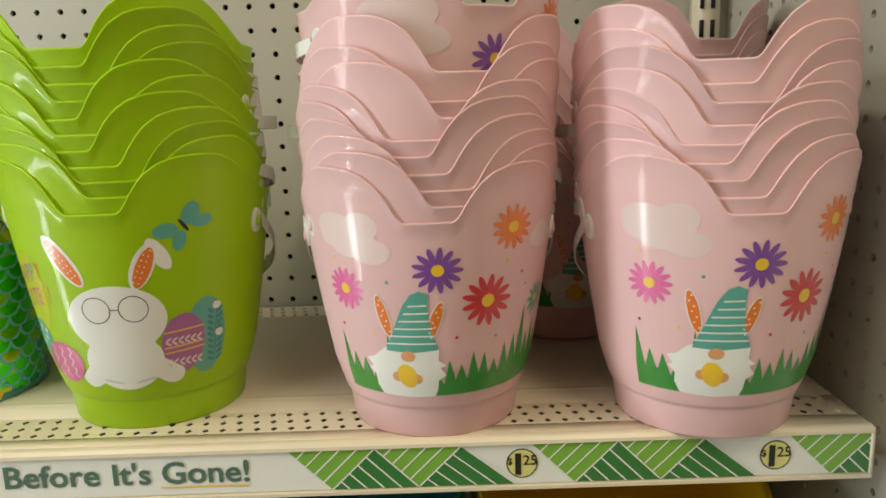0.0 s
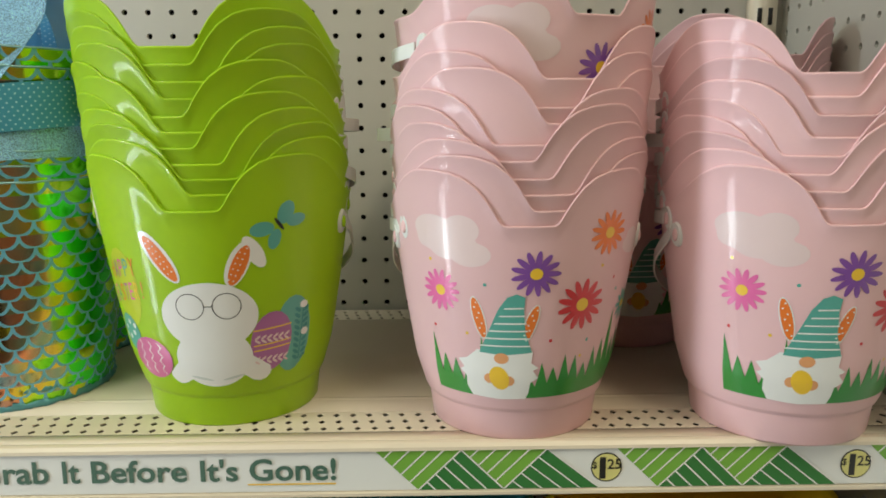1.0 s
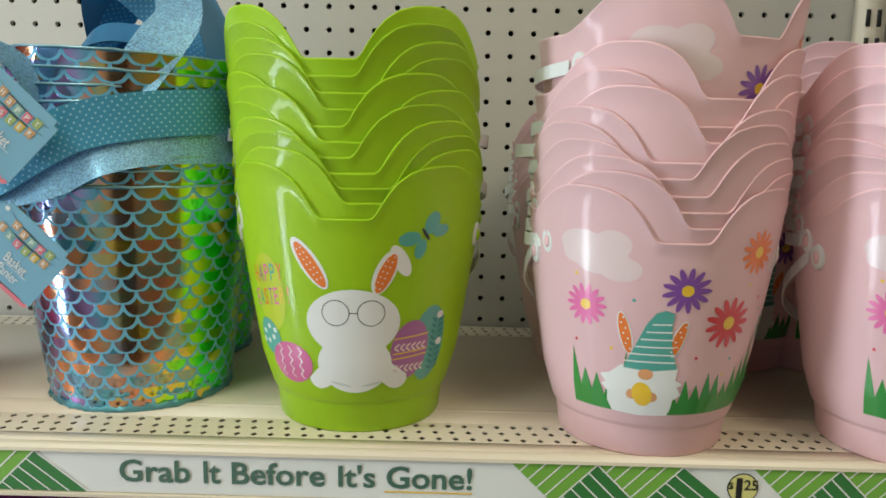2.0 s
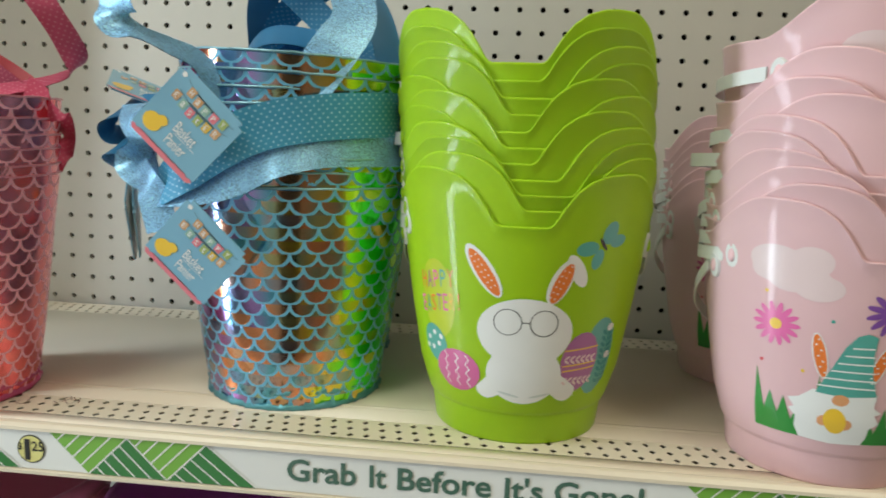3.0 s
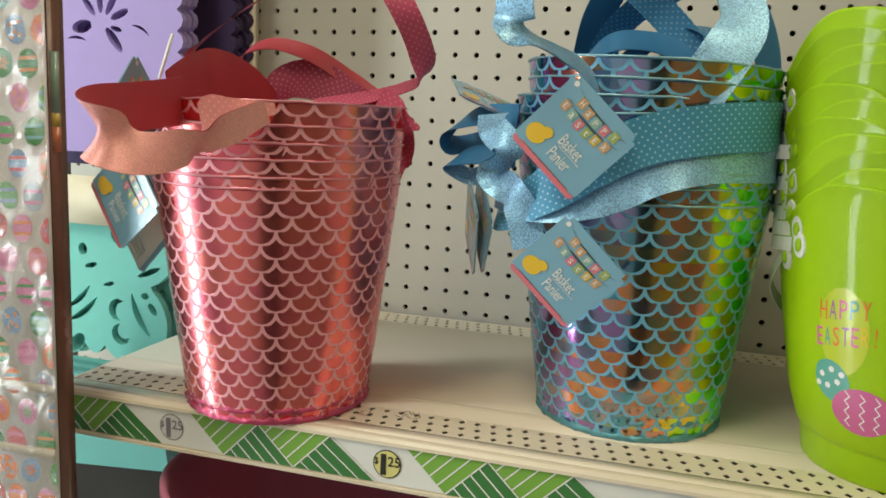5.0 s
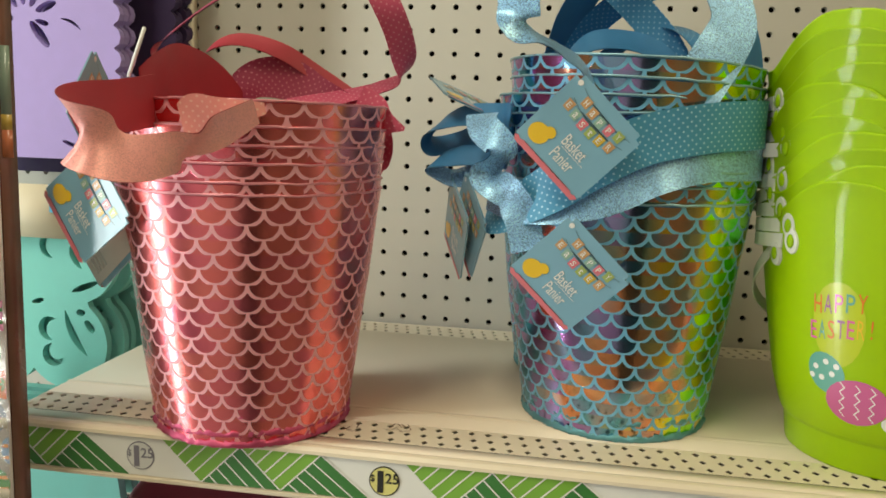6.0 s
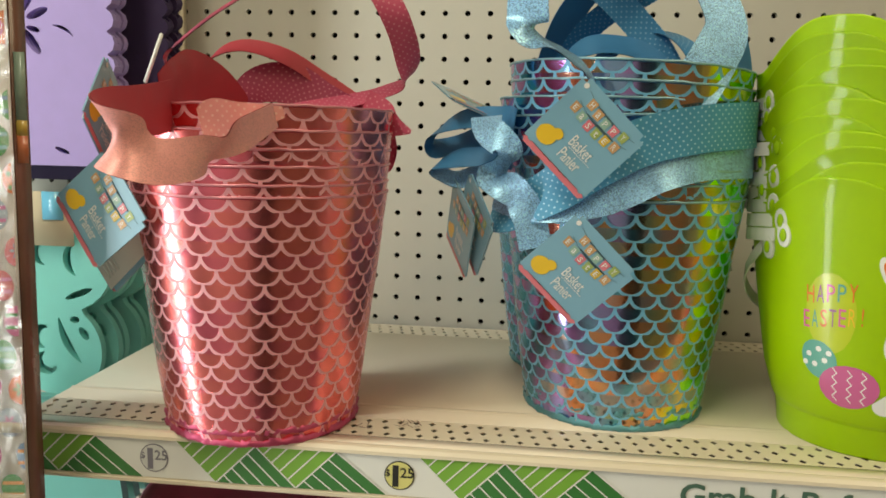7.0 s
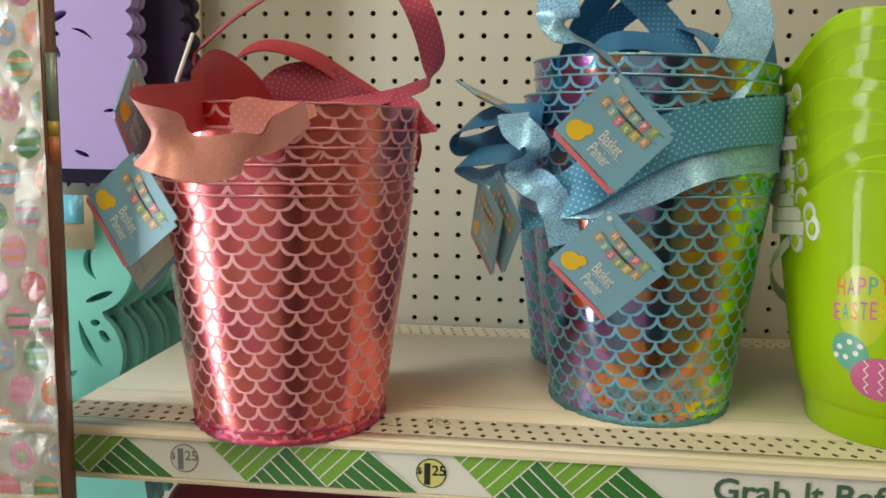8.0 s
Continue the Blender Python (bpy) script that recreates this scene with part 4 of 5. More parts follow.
aqua = foil_basket(BLUE_FOIL, SATIN_BLUE, material("aqua_seam", (0.12, 0.35, 0.42), 0.4, 0.45, 0.35, 60, 0.6, 150), material("aqua_edge", (0.3, 0.55, 0.65), 0.3, 0.3, 0.2, 90), pose(-0.4845, 0.137, TOP), BLUE_LABEL, "aqua baskets")
for i, (dz, dx, tilt) in enumerate(((0.012, 0, 0), (0.024, 0, 1), (0.05, -0.004, 1), (0.062, -0.006, -1), (0.074, -0.01, 1), (0.086, -0.005, 2), (0.1, -0.006, 2))):
    copy_thing(aqua, pose(-0.4845 + dx, 0.137, TOP + dz, 0, tilt, 0))
copy_thing(aqua, pose(-0.5, 0.265, TOP))
copy_thing(aqua, pose(-0.5, 0.265, TOP + 0.02))

# ---- ribbons of the rose basket ----
UP = (0, 0, 1)
ribbon("ribbon", [(-0.822, 0.01, 1.365), (-0.824, 0.019, 1.38), (-0.806, 0.035, 1.403), (-0.78, 0.05, 1.425), (-0.745, 0.06, 1.447), (-0.705, 0.065, 1.45), (-0.681, 0.065, 1.433), (-0.668, 0.07, 1.412), (-0.662, 0.088, 1.388), (-0.664, 0.103, 1.369), (-0.685, 0.1, 1.358), (-0.712, 0.09, 1.35), (-0.745, 0.07, 1.342)],
       [(-0.35, 0.9, 0.25), (-0.35, 0.9, 0.25), (-0.35, 0.9, 0.25), (-0.3, 0.9, 0.25), (0, 1, 0.1), (0.4, 0.7, 0.2), (0.8, 0.5, 0.3), (1, 0.3, 0.1), (0.9, 0.4, 0.2), (0.2, 0.7, 0.5), (0, 0.8, 0.5), (0, 0.8, 0.5), (0, 0.8, 0.5)], 0.021, DOT_PINK, rose, "pink ribbon with white dots")
ribbon("ribbon", [(-0.725, -0.044, 1.335), (-0.735, -0.07, 1.323), (-0.747, -0.1, 1.311), (-0.761, -0.126, 1.307), (-0.775, -0.137, 1.314), (-0.786, -0.131, 1.325), (-0.789, -0.098, 1.333), (-0.794, -0.062, 1.337), (-0.8, -0.03, 1.34)],
       [(0.2, 0.5, 0.8), (0.3, 0.7, 0.6), (0.4, 0.8, 0.35), (0.1, 0.6, 0.7), (-0.3, 0.2, 1), (-0.45, 0.1, 1), (0, 0.1, 1), (0, 0, 1), (0, 0, 1)], [0.016, 0.021, 0.023, 0.027, 0.034, 0.04, 0.032, 0.032, 0.034], SATIN_PINK, rose, "shimmering coral satin ribbon loop", GLIT_PINK)
ribbon("ribbon", [(-0.772, -0.05, 1.329), (-0.763, -0.05, 1.331), (-0.75, -0.049, 1.331), (-0.735, -0.047, 1.334), (-0.72, -0.041, 1.337)], [UP, (0.2, -0.2, 1), (0.2, -0.2, 1), UP, UP], [0.018, 0.027, 0.025, 0.016, 0.007], DOT_CORAL, rose, "coral ribbon flap with fine dots")
ribbon("ribbon", [(-0.8, -0.045, 1.342), (-0.806, -0.012, 1.352), (-0.811, 0.028, 1.36), (-0.806, 0.066, 1.353), (-0.797, 0.093, 1.335)], [UP, UP, UP, UP, UP], [0.036, 0.042, 0.045, 0.042, 0.03], SATIN_PINK, rose, "dark rose satin ribbon fold")
ribbon("ribbon", [(-0.832, 0.07, 1.35), (-0.82, 0.08, 1.38), (-0.798, 0.09, 1.393), (-0.765, 0.1, 1.386), (-0.733, 0.113, 1.366), (-0.7, 0.11, 1.345)], [(0.3, 1, 0.6), (0.1, 1, 0.6), (0, 0.8, 0.7), (0.1, 0.6, 0.9), (0.2, 0.6, 1), (0.2, 0.6, 1)], 0.015, SATIN_PINK, rose, "dark rose ribbon arch")
ribbon("ribbon", [(-0.812, 0.09, 1.338), (-0.788, 0.1, 1.362), (-0.76, 0.103, 1.364), (-0.735, 0.104, 1.353), (-0.71, 0.098, 1.347), (-0.69, 0.088, 1.343)], [UP, (0.1, 0.2, 1), (0.2, 0.2, 1), (0.2, 0.2, 1), UP, UP], [0.012, 0.03, 0.034, 0.028, 0.016, 0.006], DOT_WINE, rose, "dark rose dotted ribbon fold", SATIN_PINK)
ribbon("ribbon", [(-0.695, 0.078, 1.345), (-0.68, 0.074, 1.338), (-0.668, 0.071, 1.331), (-0.655, 0.07, 1.327)], [(0.2, 0, 1), (0.25, 0.1, 1), (0.1, -0.2, 1), UP], [0.03, 0.028, 0.016, 0.003], DOT_PINK, rose, "rose ribbon bow end")
ribbon("ribbon", [(-0.688, 0.112, 1.328), (-0.683, 0.119, 1.31), (-0.69, 0.115, 1.295), (-0.688, 0.112, 1.28)], [(1, 0.3, 0.2), (0.8, -0.6, 0), (1, 0.5, 0.2), (0.7, -0.5, 0)], [0.02, 0.024, 0.018, 0.006], DOT_PINK, rose, "crumpled rose ribbon bow end")
part("tag_fastener", box_bm(-0.0013, 0.0013, -0.0005, 0.0005, -0.017, 0.017, 0.0004), WHITE_PLASTIC, rose, "white plastic tag fastener").matrix_world = pose(-0.809, -0.036, 1.37, 6, 22, 10)

# ---- ribbons of the aqua basket ----
ribbon("ribbon", [(-0.388, 0.12, 1.338), (-0.396, 0.08, 1.338), (-0.439, 0.045, 1.334), (-0.481, 0.03, 1.325), (-0.515, 0.028, 1.308), (-0.546, 0.03, 1.288), (-0.575, 0.05, 1.271), (-0.59, 0.08, 1.268)],
       [UP, UP, (0.1, 0, 1), (0.15, 0, 1), (0.3, 0, 1), (0.35, 0, 1), (0.4, 0, 1), (0.3, 0, 1)], 0.034, DOT_BLUE, aqua, "turquoise ribbon with white dots")
ribbon("ribbon", [(-0.386, 0.12, 1.31), (-0.396, 0.085, 1.311), (-0.437, 0.05, 1.31), (-0.469, 0.035, 1.302), (-0.498, 0.033, 1.288), (-0.525, 0.033, 1.279), (-0.557, 0.036, 1.276), (-0.588, 0.06, 1.283)],
       [UP, UP, (0.05, 0.3, 1), (0.2, 0.4, 1), (0.3, 0.2, 1), (0.2, 0.5, 1), (-0.1, 0.6, 1), UP], 0.026, GLIT_BLUE, aqua, "silvery blue glitter ribbon")
ribbon("ribbon", [(-0.575, 0.06, 1.335), (-0.584, 0.085, 1.339), (-0.615, 0.1, 1.339), (-0.641, 0.11, 1.327), (-0.643, 0.12, 1.315), (-0.621, 0.13, 1.319), (-0.59, 0.12, 1.331)],
       [(0, 0.3, 1), (0, 0.5, 0.8), (0, 0.7, 0.7), (0.4, 0.8, 0.4), (0.2, 0.8, 0.5), (0, 0.7, 0.7), UP], 0.022, SATIN_BLUE, aqua, "dark blue satin bow loop")
ribbon("ribbon", [(-0.575, 0.06, 1.31), (-0.587, 0.085, 1.31), (-0.621, 0.1, 1.307), (-0.64, 0.11, 1.299), (-0.623, 0.11, 1.29), (-0.589, 0.09, 1.298)],
       [(0, 0.3, 1), (0, 0.6, 0.8), (0, 0.7, 0.7), (0.4, 0.8, 0.4), (0, 0.8, 0.6), UP], 0.02, GLIT_BLUE, aqua, "pale blue satin bow loop", SATIN_BLUE)
ribbon("ribbon", [(-0.597, 0.075, 1.34), (-0.594, 0.06, 1.33), (-0.579, 0.05, 1.314), (-0.59, 0.05, 1.295), (-0.572, 0.036, 1.285), (-0.562, 0.032, 1.268), (-0.556, 0.03, 1.246)],
       [(1, 0.2, 0.2), (1, -0.2, 0.5), (0.7, 0.5, 0.6), (1, 0.3, 0.3), (0.8, -0.4, 0.5), (1, 0.2, 0.3), (1, 0, 0.1)], 0.024, GLIT_BLUE, aqua, "crumpled silvery blue glitter bow", SATIN_BLUE)
ribbon("ribbon", [(-0.567, -0.004, 1.46), (-0.568, -0.004, 1.43), (-0.568, -0.006, 1.405), (-0.566, -0.007, 1.394), (-0.556, 0.0, 1.388), (-0.54, 0.013, 1.38), (-0.527, 0.03, 1.372), (-0.517, 0.042, 1.355), (-0.512, 0.05, 1.335)],
       [(1, -0.3, 0.05), (1, -0.3, 0.05), (1, -0.3, 0.1), (0.8, 0.6, 0.1), (0.25, 1, 0.1), (0.15, 1, 0.2), (0.15, 1, 0.2), (0.3, 1, 0.3), (0.5, 0.8, 0.3)], [0.028, 0.028, 0.028, 0.027, 0.025, 0.024, 0.024, 0.024, 0.024], GLIT_BLUE, aqua, "pale silvery ribbon tail", GLIT_BLUE)
ribbon("ribbon", [(-0.55, 0.228, 1.385), (-0.546, 0.22, 1.402), (-0.534, 0.185, 1.43), (-0.515, 0.16, 1.452), (-0.49, 0.15, 1.462), (-0.46, 0.14, 1.46)],
       [(1, 0.3, 0.2), (1, 0.3, 0.2), (1, 0.4, -0.2), (0.6, 0.8, -0.4), (0.2, 1, -0.2), (0, 1, 0)], 0.026, GLIT_BLUE, aqua, "silvery blue glitter handle ribbon", SATIN_BLUE)
ribbon("ribbon", [(-0.545, 0.15, 1.475), (-0.525, 0.155, 1.462), (-0.5, 0.16, 1.445), (-0.475, 0.165, 1.422), (-0.456, 0.165, 1.4), (-0.44, 0.16, 1.37)],
       [(0.5, 0.3, 0.8), (0.6, 0.2, 0.8), (0.7, 0.1, 0.6), (0.8, 0, 0.6), (0.8, 0.1, 0.6), (0.8, 0.2, 0.6)], 0.025, DOT_DEEP, aqua, "blue satin handle ribbon with fine dots", SATIN_BLUE)
ribbon("ribbon", [(-0.462, 0.048, 1.332), (-0.455, 0.05, 1.348), (-0.445, 0.054, 1.366), (-0.432, 0.063, 1.388), (-0.423, 0.076, 1.408), (-0.428, 0.086, 1.43), (-0.442, 0.092, 1.452), (-0.465, 0.1, 1.468)],
       [(1, -0.2, -0.3), (1, -0.2, -0.4), (1, 0, -0.5), (1, 0.2, -0.4), (1, 0.4, 0.1), (0.9, 0.5, 0.4), (0.7, 0.6, 0.5), (0.4, 0.8, 0.5)], [0.036, 0.036, 0.036, 0.036, 0.034, 0.034, 0.034, 0.034], SATIN_BLUE, aqua, "wide silvery blue glitter handle ribbon", GLIT_BLUE)
ribbon("ribbon", [(-0.548, 0.15, 1.376), (-0.521, 0.15, 1.401), (-0.493, 0.15, 1.404), (-0.467, 0.15, 1.396), (-0.44, 0.14, 1.37)],
       [(0.3, 1, 0.5), (0, 0.8, 0.8), (0, 0.8, 0.8), (0.2, 0.8, 0.8), (0.4, 0.8, 0.5)], 0.024, SATIN_BLUE, aqua, "blue satin handle ribbon")
ribbon("ribbon", [(-0.43, 0.11, 1.44), (-0.412, 0.112, 1.415), (-0.402, 0.11, 1.385), (-0.4, 0.105, 1.35), (-0.394, 0.1, 1.31)],
       [(1, 0.3, 0), (1, 0.5, 0), (0.8, 0.6, 0), (0.7, 0.7, 0), (0.5, 0.8, 0)], 0.024, SATIN_BLUE, aqua, "teal satin ribbon end", DOT_BLUE)
ribbon("ribbon", [(-0.536, 0.2, 1.375), (-0.53, 0.2, 1.398), (-0.517, 0.19, 1.42), (-0.495, 0.18, 1.438), (-0.468, 0.17, 1.452), (-0.445, 0.16, 1.47)],
       [(1, 0.3, 0), (0.9, 0.4, -0.2), (0.7, 0.6, -0.4), (0.5, 0.7, -0.6), (0.5, 0.6, -0.7), (0.5, 0.6, -0.5)], 0.026, SATIN_BLUE, aqua, "dark blue satin handle ribbon", DOT_DEEP)
ribbon("ribbon", [(-0.52, 0.18, 1.38), (-0.492, 0.185, 1.404), (-0.466, 0.18, 1.418), (-0.442, 0.165, 1.412), (-0.427, 0.14, 1.39), (-0.42, 0.12, 1.355)],
       [(0.4, 0.9, -0.2), (0.3, 0.9, -0.3), (0.1, 0.9, 0.1), (0.3, 0.9, 0.3), (0.7, 0.6, 0.2), (0.9, 0.4, 0)], 0.024, DOT_DEEP, aqua, "blue dotted handle ribbon", SATIN_BLUE)
ribbon("gingham_lining", [(-0.572, 0.203, 1.388), (-0.515, 0.21, 1.382), (-0.46, 0.2, 1.369), (-0.425, 0.17, 1.36)], [UP, UP, UP, UP], 0.014, GINGHAM, aqua, "blue checked fabric lining edge")

# ---- hang tags ----
gift_tag(pose(-0.527, 0.012, 1.325, 4, 45, 4))
gift_tag(pose(-0.527, 0.022, 1.232, 14, 45, 4))
gift_tag(pose(-0.606, 0.085, 1.255, 4, 40, -62))
gift_tag(pose(-0.618, 0.1, 1.25, 4, 30, -66))
gift_tag(pose(-0.612, 0.12, 1.352, -72, 20, 30))
gift_tag(pose(-0.857, -0.024, 1.268, 0, 54, -16))
gift_tag(pose(-0.862, 0.004, 1.245, 0, -50, 160))
gift_tag(pose(-0.862, 0.0, 1.333, 0, 45, 98))

# ---- left bay: foam shapes and wrapped bags ----
def scallop_sheet(x0, x1, z0, z1, r):
    pts = [(x0, z0), (x1 - r, z0)]
    n = int((z1 - z0) / (2 * r))
    for k in range(n):
        zc = z0 + (2 * k + 1) * r
        pts += [(x1 - r + r * math.cos(a), zc + r * math.sin(a)) for a in (-1.2, -0.6, 0, 0.6, 1.2)]
    pts += [(x1 - r, z1), (x0, z1)]
    return pts


def arc_stroke(cx, cz, r, a0, a1, w, n=10):
    """A curved, tapered cut-out stroke."""
    outer, inner = [], []
    for k in range(n + 1):
        f = k / n
        a, h = radians(a0 + (a1 - a0) * f), w * (0.15 + math.sin(math.pi * f)) / 2
        outer.append((cx + (r + h) * math.cos(a), cz + (r + h) * math.sin(a)))
        inner.append((cx + (r - h) * math.cos(a), cz + (r - h) * math.sin(a)))
    return outer + inner[::-1]


def cut_sheet(parent, outline, holes, y, thick, mat):
    """One sheet of craft foam with openings cut right through it."""
    bm = bmesh.new()
    for poly in [outline] + holes:
        vs = [bm.verts.new((u, y, v)) for u, v in poly]
        for a, b in zip(vs, vs[1:] + vs[:1]):
            bm.edges.new((a, b))
    bmesh.ops.triangle_fill(bm, use_beauty=True, use_dissolve=False, edges=bm.edges[:], normal=(0, -1, 0))
    geo = bmesh.ops.extrude_face_region(bm, geom=bm.faces[:])
    for v in [g for g in geo["geom"] if isinstance(g, bmesh.types.BMVert)]:
        v.co.y += thick
    bmesh.ops.recalc_face_normals(bm, faces=bm.faces[:])
    return part("foam_sheet", bm, mat, parent, smooth=False)


vio = thing("foam_cutout", pose(0, 0, 0), "dark violet foam sheets with scalloped edge hanging behind", "foam shape")
for k in range(4):
    cut_sheet(vio, scallop_sheet(-1.22, -0.961 - 0.003 * (k % 2), 1.265 + 0.004 * k, 1.65, 0.01), [], 0.3 + 0.012 * k, 0.009, VIOLET)
lav = thing("foam_cutout", pose(0, 0, 0), "lavender foam sheet with scalloped edge and cut-out flower", "foam shape")
FX, FZ = -1.098, 1.431
petals = [ellipse(FX + 0.027 * math.cos(radians(q)), FZ + 0.024 * math.sin(radians(q)), l, w, q, 12) for q, l, w in ((22, 0.013, 0.0045), (58, 0.014, 0.0042), (92, 0.014, 0.0042), (128, 0.014, 0.0042), (190, 0.014, 0.0075), (-52, 0.017, 0.0055))]
petals += [ellipse(FX + 0.02, FZ - 0.007, 0.008, 0.003, -15, 10), arc_stroke(-1.058, 1.398, 0.03, 38, 88, 0.003), arc_stroke(-1.135, 1.385, 0.03, 60, 110, 0.003), ellipse(-1.052, 1.3, 0.009, 0.0025, -20, 10), ellipse(-1.02, 1.345, 0.006, 0.002, 10, 10)]
cut_sheet(lav, scallop_sheet(-1.2, -0.99, 1.284, 1.65, 0.0115), petals, 0.24, 0.008, LAV)
for k in range(2):
    cut_sheet(lav, scallop_sheet(-1.2, -0.992, 1.285 + 0.002 * k, 1.65, 0.0115), petals, 0.252 + 0.012 * k, 0.008, LAV)
aq = thing("foam_cutout", pose(0, 0, 0), "aqua foam butterfly shapes with cut-out swirls hanging in a pack", "foam shape")
wings = blob(-1.12, 1.13, [(-1.066, 1.083, 0.05, 0.052), (-1.055, 1.185, 0.055, 0.058), (-1.174, 1.083, 0.05, 0.052), (-1.185, 1.185, 0.055, 0.058), (-1.12, 1.14, 0.03, 0.1)], 90)
swirls = [ellipse(-1.157, 1.187, 0.0065, 0.0075, 0, 12), ellipse(-1.133, 1.168, 0.0065, 0.0075, 0, 12), ellipse(-1.122, 1.149, 0.009, 0.0035, 15, 10), arc_stroke(-1.19, 1.165, 0.077, -68, -32, 0.006), arc_stroke(-1.19, 1.165, 0.093, -70, -36, 0.007),
          ellipse(-1.146, 1.05, 0.015, 0.009, 50, 12), ellipse(-1.097, 1.128, 0.008, 0.0028, 15, 10), arc_stroke(-1.081, 1.097, 0.012, 75, 265, 0.009), arc_stroke(-1.079, 1.07, 0.011, 110, 330, 0.009), arc_stroke(-0.98, 1.13, 0.085, 187, 225, 0.008),
          ellipse(-1.046, 1.118, 0.0055, 0.004, 0, 10), ellipse(-1.036, 1.103, 0.0085, 0.0045, -55, 10), ellipse(-1.04, 1.147, 0.017, 0.0035, 22, 12), arc_stroke(-1.03, 1.185, 0.022, 130, 235, 0.008), arc_stroke(-1.075, 1.19, 0.013, 100, 260, 0.007)]
for k in range(6):
    slide = 0.006 * (k % 2) + 0.0025 * k
    cut_sheet(aq, [(u + slide, v) for u, v in wings], [[(u + slide, v) for u, v in h] for h in swirls] if k < 3 else [], 0.238 + 0.02 * k, 0.009, AQUA)
part("header_card", box_bm(-1.165, -1.036, 0.226, 0.229, 1.2, 1.257, 0.001), CARD, aq, "cream header card")
part("header_band", box_bm(-1.068, -1.045, 0.2245, 0.2255, 1.228, 1.2575), SKY_CARD, aq)
low = thing("foam_cutout", pose(0, 0, 0), "aqua foam shapes with a small cut-out under the shelf end", "foam shape")
lower = [(-1.17, 0.95), (-0.93, 0.97), (-0.94, 1.05), (-1.0, 1.06), (-1.17, 1.06)]
for k in range(3):
    cut_sheet(low, lower, [blob(-0.99, 1.025, [(-1.0, 1.02, 0.016, 0.008), (-0.98, 1.03, 0.011, 0.009)], 24)] if k == 0 else [], 0.12 + 0.02 * k, 0.01, AQUA)

pack = thing("wrapped_bag_pack", pose(-0.903, -0.05, 1.2, 0, 0.6, 4), "clear wrapped pack with colourful egg print and brown edge", "wrapped pack")
film = bpy.data.materials.new("clear_film")
film.use_nodes = True
nt = film.node_tree
nt.nodes.remove(nt.nodes["Principled BSDF"])
clear, gloss, both = nt.nodes.new("ShaderNodeBsdfTransparent"), nt.nodes.new("ShaderNodeBsdfGlossy"), nt.nodes.new("ShaderNodeMixShader")
gloss.inputs["Roughness"].default_value = 0.2
both.inputs[0].default_value = 0.27
fold, fbump = nt.nodes.new("ShaderNodeTexNoise"), nt.nodes.new("ShaderNodeBump")
fold.inputs["Scale"].default_value, fold.inputs["Detail"].default_value, fold.inputs["Distortion"].default_value = 26.0, 2, 1.5
fbump.inputs["Strength"].default_value, fbump.inputs["Distance"].default_value = 1.0, 0.01
nt.links.new(fold.outputs["Fac"], fbump.inputs["Height"])
nt.links.new(fbump.outputs["Normal"], gloss.inputs["Normal"])
nt.links.new(clear.outputs[0], both.inputs[1])
nt.links.new(gloss.outputs[0], both.inputs[2])
nt.links.new(both.outputs[0], nt.nodes["Material Output"].inputs["Surface"])
WRAP = material("white_printed_wrap", (0.88, 0.88, 0.86), 0.4, 0, 0.05, 20, 0.2, 60)
part("printed_face", box_bm(-0.22, 0, 0, 0.003, -0.4, 0.4, 0.001), WRAP, pack)
part("brown_edge", box_bm(-0.002, 0.0015, 0.0035, 0.02, -0.4, 0.4, 0.001), BROWN, pack)
n1, n2 = 44, 150
verts, faces = [], []
for j in range(n2 + 1):
    for i in range(n1 + 1):
        u, v = -0.22 + 0.2235 * i / n1, -0.4 + 0.8 * j / n2
        verts.append((u, -0.003 - 0.008 * abs(noise.noise((u * 24, v * 12 + u * 9, 3.0))) - 0.0035 * abs(noise.noise((u * 60 + v * 30, v * 36, 7.0))), v))
faces = [(q, q + 1, q + n1 + 2, q + n1 + 1) for j in range(n2) for i in range(n1) for q in [j * (n1 + 1) + i]]
raw("clear_wrap", verts, faces, film, pack, True)
rnd = random.Random(5)
soft = lambda c: tuple(0.95 * k + 0.02 for k in c)
tints = [ink("pastel_print", soft(c)) for c in ((0.7, 0.1, 0.12), (0.8, 0.3, 0.05), (0.2, 0.5, 0.5), (0.1, 0.4, 0.1), (0.75, 0.2, 0.4), (0.35, 0.42, 0.5), (0.2, 0.35, 0.55))] + [GREEN_INK, EGG_INK, ORANGE_INK]
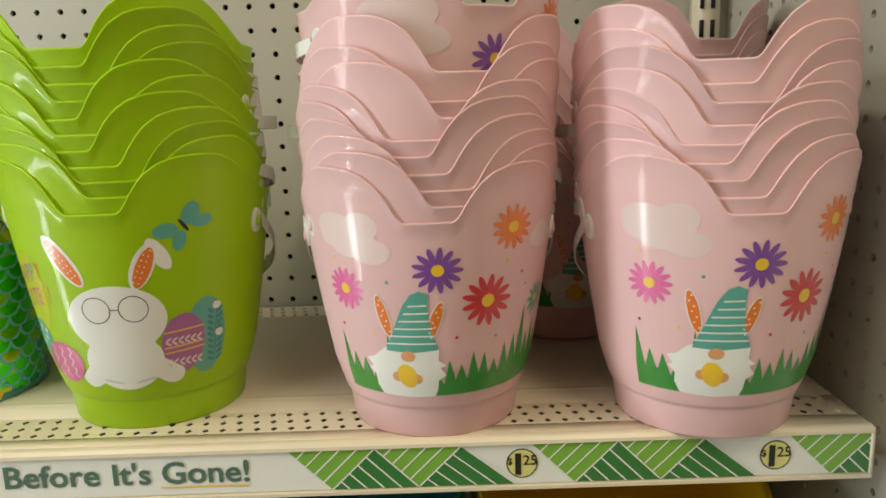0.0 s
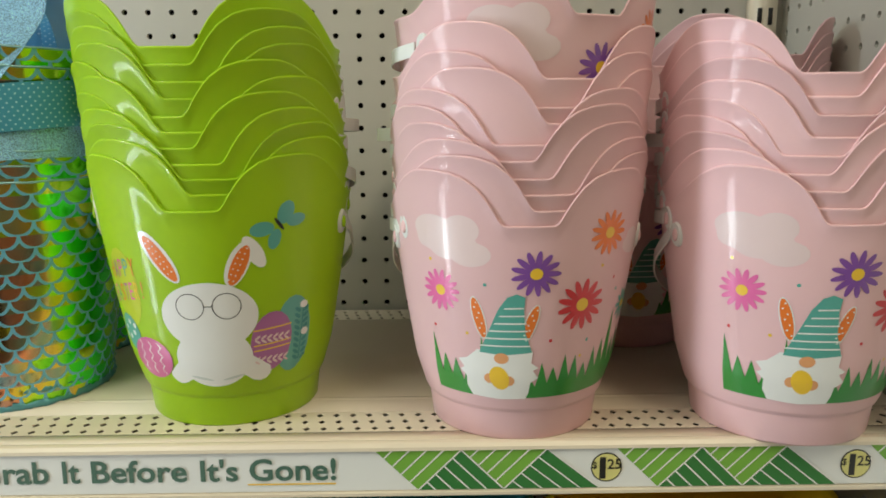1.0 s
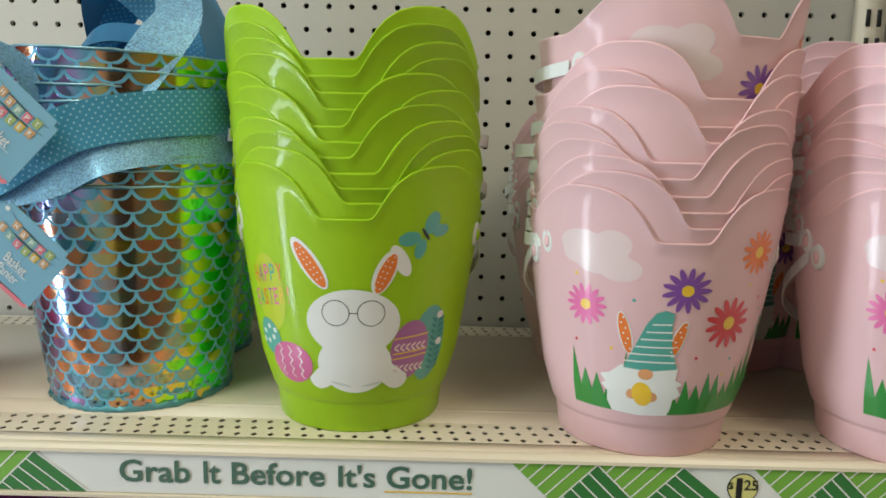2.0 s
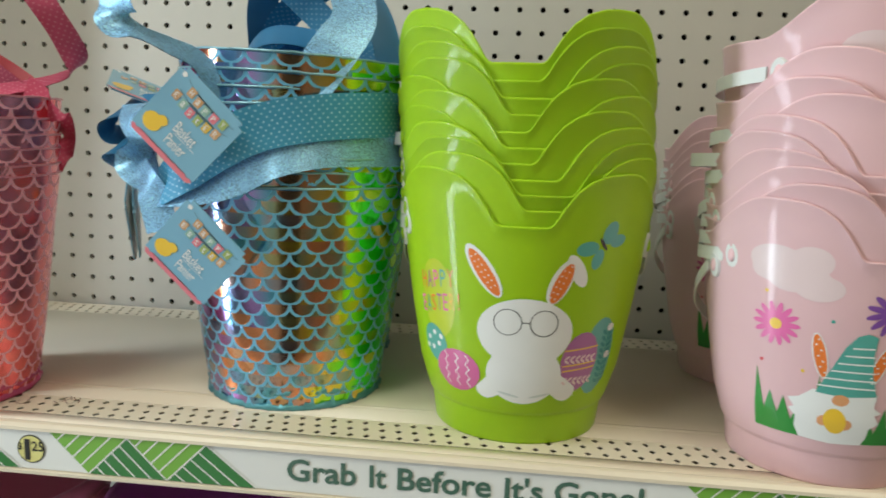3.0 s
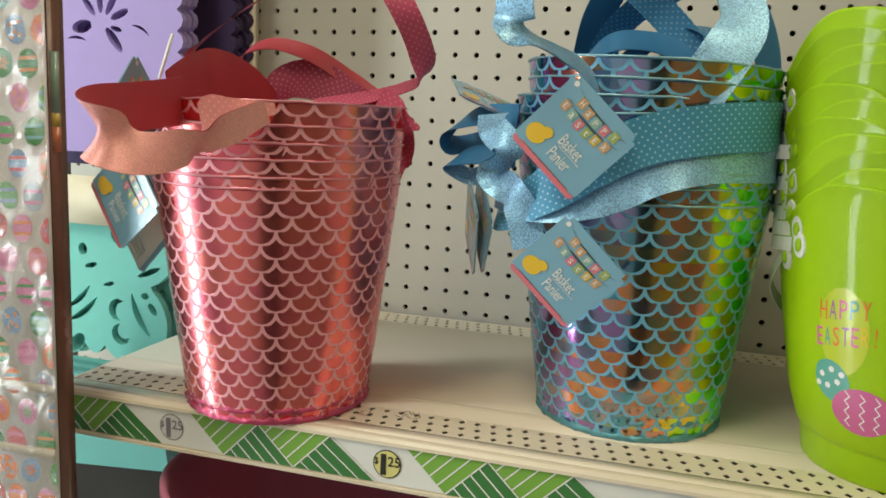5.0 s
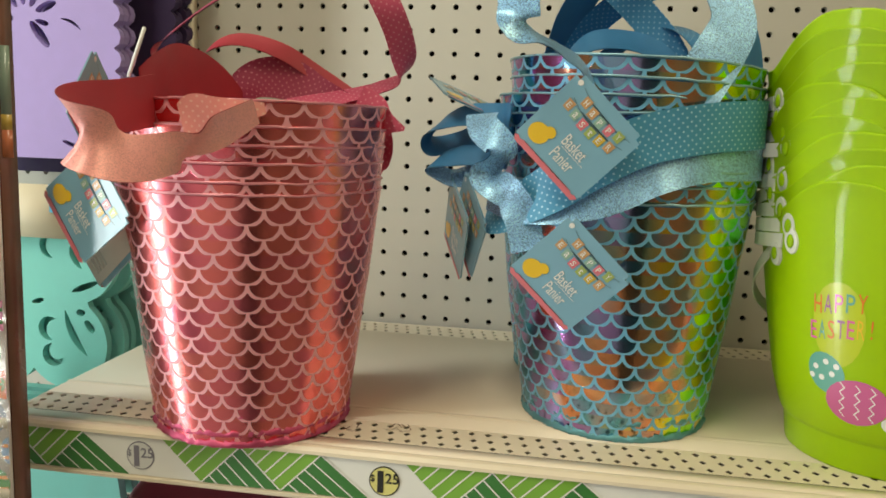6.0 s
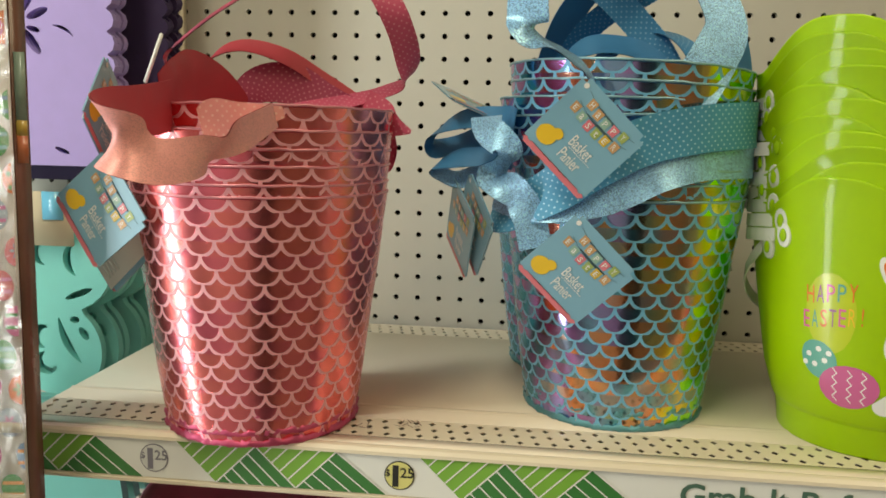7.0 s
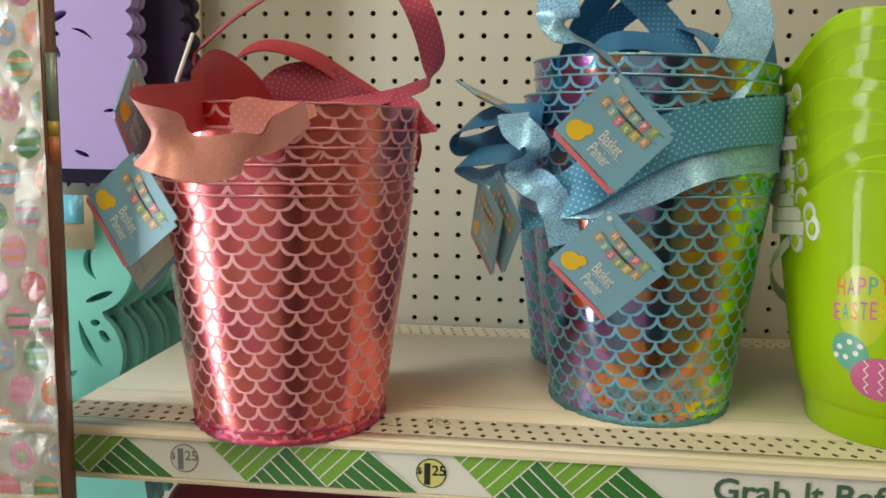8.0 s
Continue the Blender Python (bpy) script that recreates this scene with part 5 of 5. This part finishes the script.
for i in range(-1, 8):
    for j in range(31):
        u, v = -0.012 - 0.024 * i - 0.012 * (j % 2) + rnd.uniform(-0.0025, 0.0025), -0.37 + 0.0242 * j
        turn, k = rnd.uniform(-25, 25), rnd.randrange(len(tints))
        egg = clip_x(ellipse(u, v, 0.0088, 0.0108, turn, 16), -0.219, -0.0006)
        if len(egg) < 3:
            continue
        e = part("egg_print", flat_bm([egg], 2, lambda a, b: Vector((a, -0.0004, b))), tints[k], pack)
        style = rnd.randrange(3)
        if style == 0:
            marks = [ellipse(u + dx, v + dz, 0.0017, 0.0017, 0, 8) for dx, dz in ((-0.004, 0.003), (0.003, 0.005), (0.0, -0.002), (-0.003, -0.006), (0.004, -0.004))]
        elif style == 1:
            marks = [[(u - 0.0075, v + h), (u + 0.0075, v + h + 0.001), (u + 0.0075, v + h + 0.0035), (u - 0.0075, v + h + 0.0025)] for h in (-0.006, 0.0025)]
        else:
            marks = [ellipse(u + 0.0032 * math.cos(q), v + 0.0032 * math.sin(q), 0.0024, 0.001, math.degrees(q), 8) for q in (0, 1.05, 2.09, 3.14, 4.19, 5.24)]
        marks = [m_ for m_ in (clip_x(p, -0.219, -0.0007) for p in marks) if len(m_) > 2]
        if marks:
            part("egg_mark", flat_bm(marks, 2, lambda a, b: Vector((a, -0.0007, b))), tints[(k + 3 + j % 3) % len(tints)], e)
for z in (-0.0865, -0.139):
    part("seal_band", box_bm(-0.22, -0.0005, -0.0022, -0.001, z, z + 0.0075, 0.0005), CARD, pack, "pale glued seam of the wrapping")
for k, mt in enumerate((ink("dull_orange_ink", (0.45, 0.13, 0.05)), ink("dull_yellow_ink", (0.45, 0.3, 0.05)), ink("dull_green_ink", (0.2, 0.27, 0.21)))):
    z = (0.1, 0.118, 0.128, 0.172)
    part("side_label", box_bm(0.0018, 0.009, 0.0035, 0.0043, z[k], z[k + 1]), mt, pack, "coloured strip of a printed label")

# ---- buckets on the shelf below ----
def low_bucket(x, y, top, mat, label):
    ob = thing("plastic_bucket", pose(x, y, 0.78), label, "bucket", "buckets on the lower shelf")
    n = 64
    hgt = top - 0.78
    bm = bmesh.new()
    rings = []
    for r, z in ((0.0005, 0.0), (0.08, 0.0), (0.085, 0.004), (0.113, hgt - 0.012), (0.119, hgt - 0.01), (0.119, hgt - 0.001), (0.1175, hgt), (0.1135, hgt - 0.001), (0.111, hgt - 0.01), (0.083, 0.006), (0.0005, 0.005)):
        rings.append([bm.verts.new((r * math.sin(2 * math.pi * i / n), r * math.cos(2 * math.pi * i / n), z)) for i in range(n)])
    for p, q in zip(rings, rings[1:]):
        for i in range(n):
            bm.faces.new((p[i], p[(i + 1) % n], q[(i + 1) % n], q[i]))
    bmesh.ops.recalc_face_normals(bm, faces=bm.faces[:])
    part("body", bm, mat, ob)
    for s in (-1, 1):
        bm = box_bm(s * 0.119 - 0.003, s * 0.119 + 0.003, -0.012, 0.012, hgt - 0.045, hgt - 0.015, 0.002)
        part("handle_lug", bm, mat, ob)
    return ob


low_bucket(-0.757, 0.075, 1.025, ROSE_PLASTIC, "glossy rose pink plastic bucket on the lower shelf")
low_bucket(-0.505, 0.08, 1.02, PURPLE_PLASTIC, "purple plastic bucket on the lower shelf")
low_bucket(-0.16, 0.1, 1.02, TEAL_PLASTIC, "teal plastic bucket on the lower shelf")
low_bucket(0.09, 0.085, 1.02, YELLOW_PLASTIC, "yellow plastic bucket on the lower shelf")
tagged(part("lower_shelf", box_bm(-0.955, 0.25, -0.05, 0.366, 0.75, 0.78, 0.002), SHELF), "cream steel shelf below with plastic buckets", "shelf")
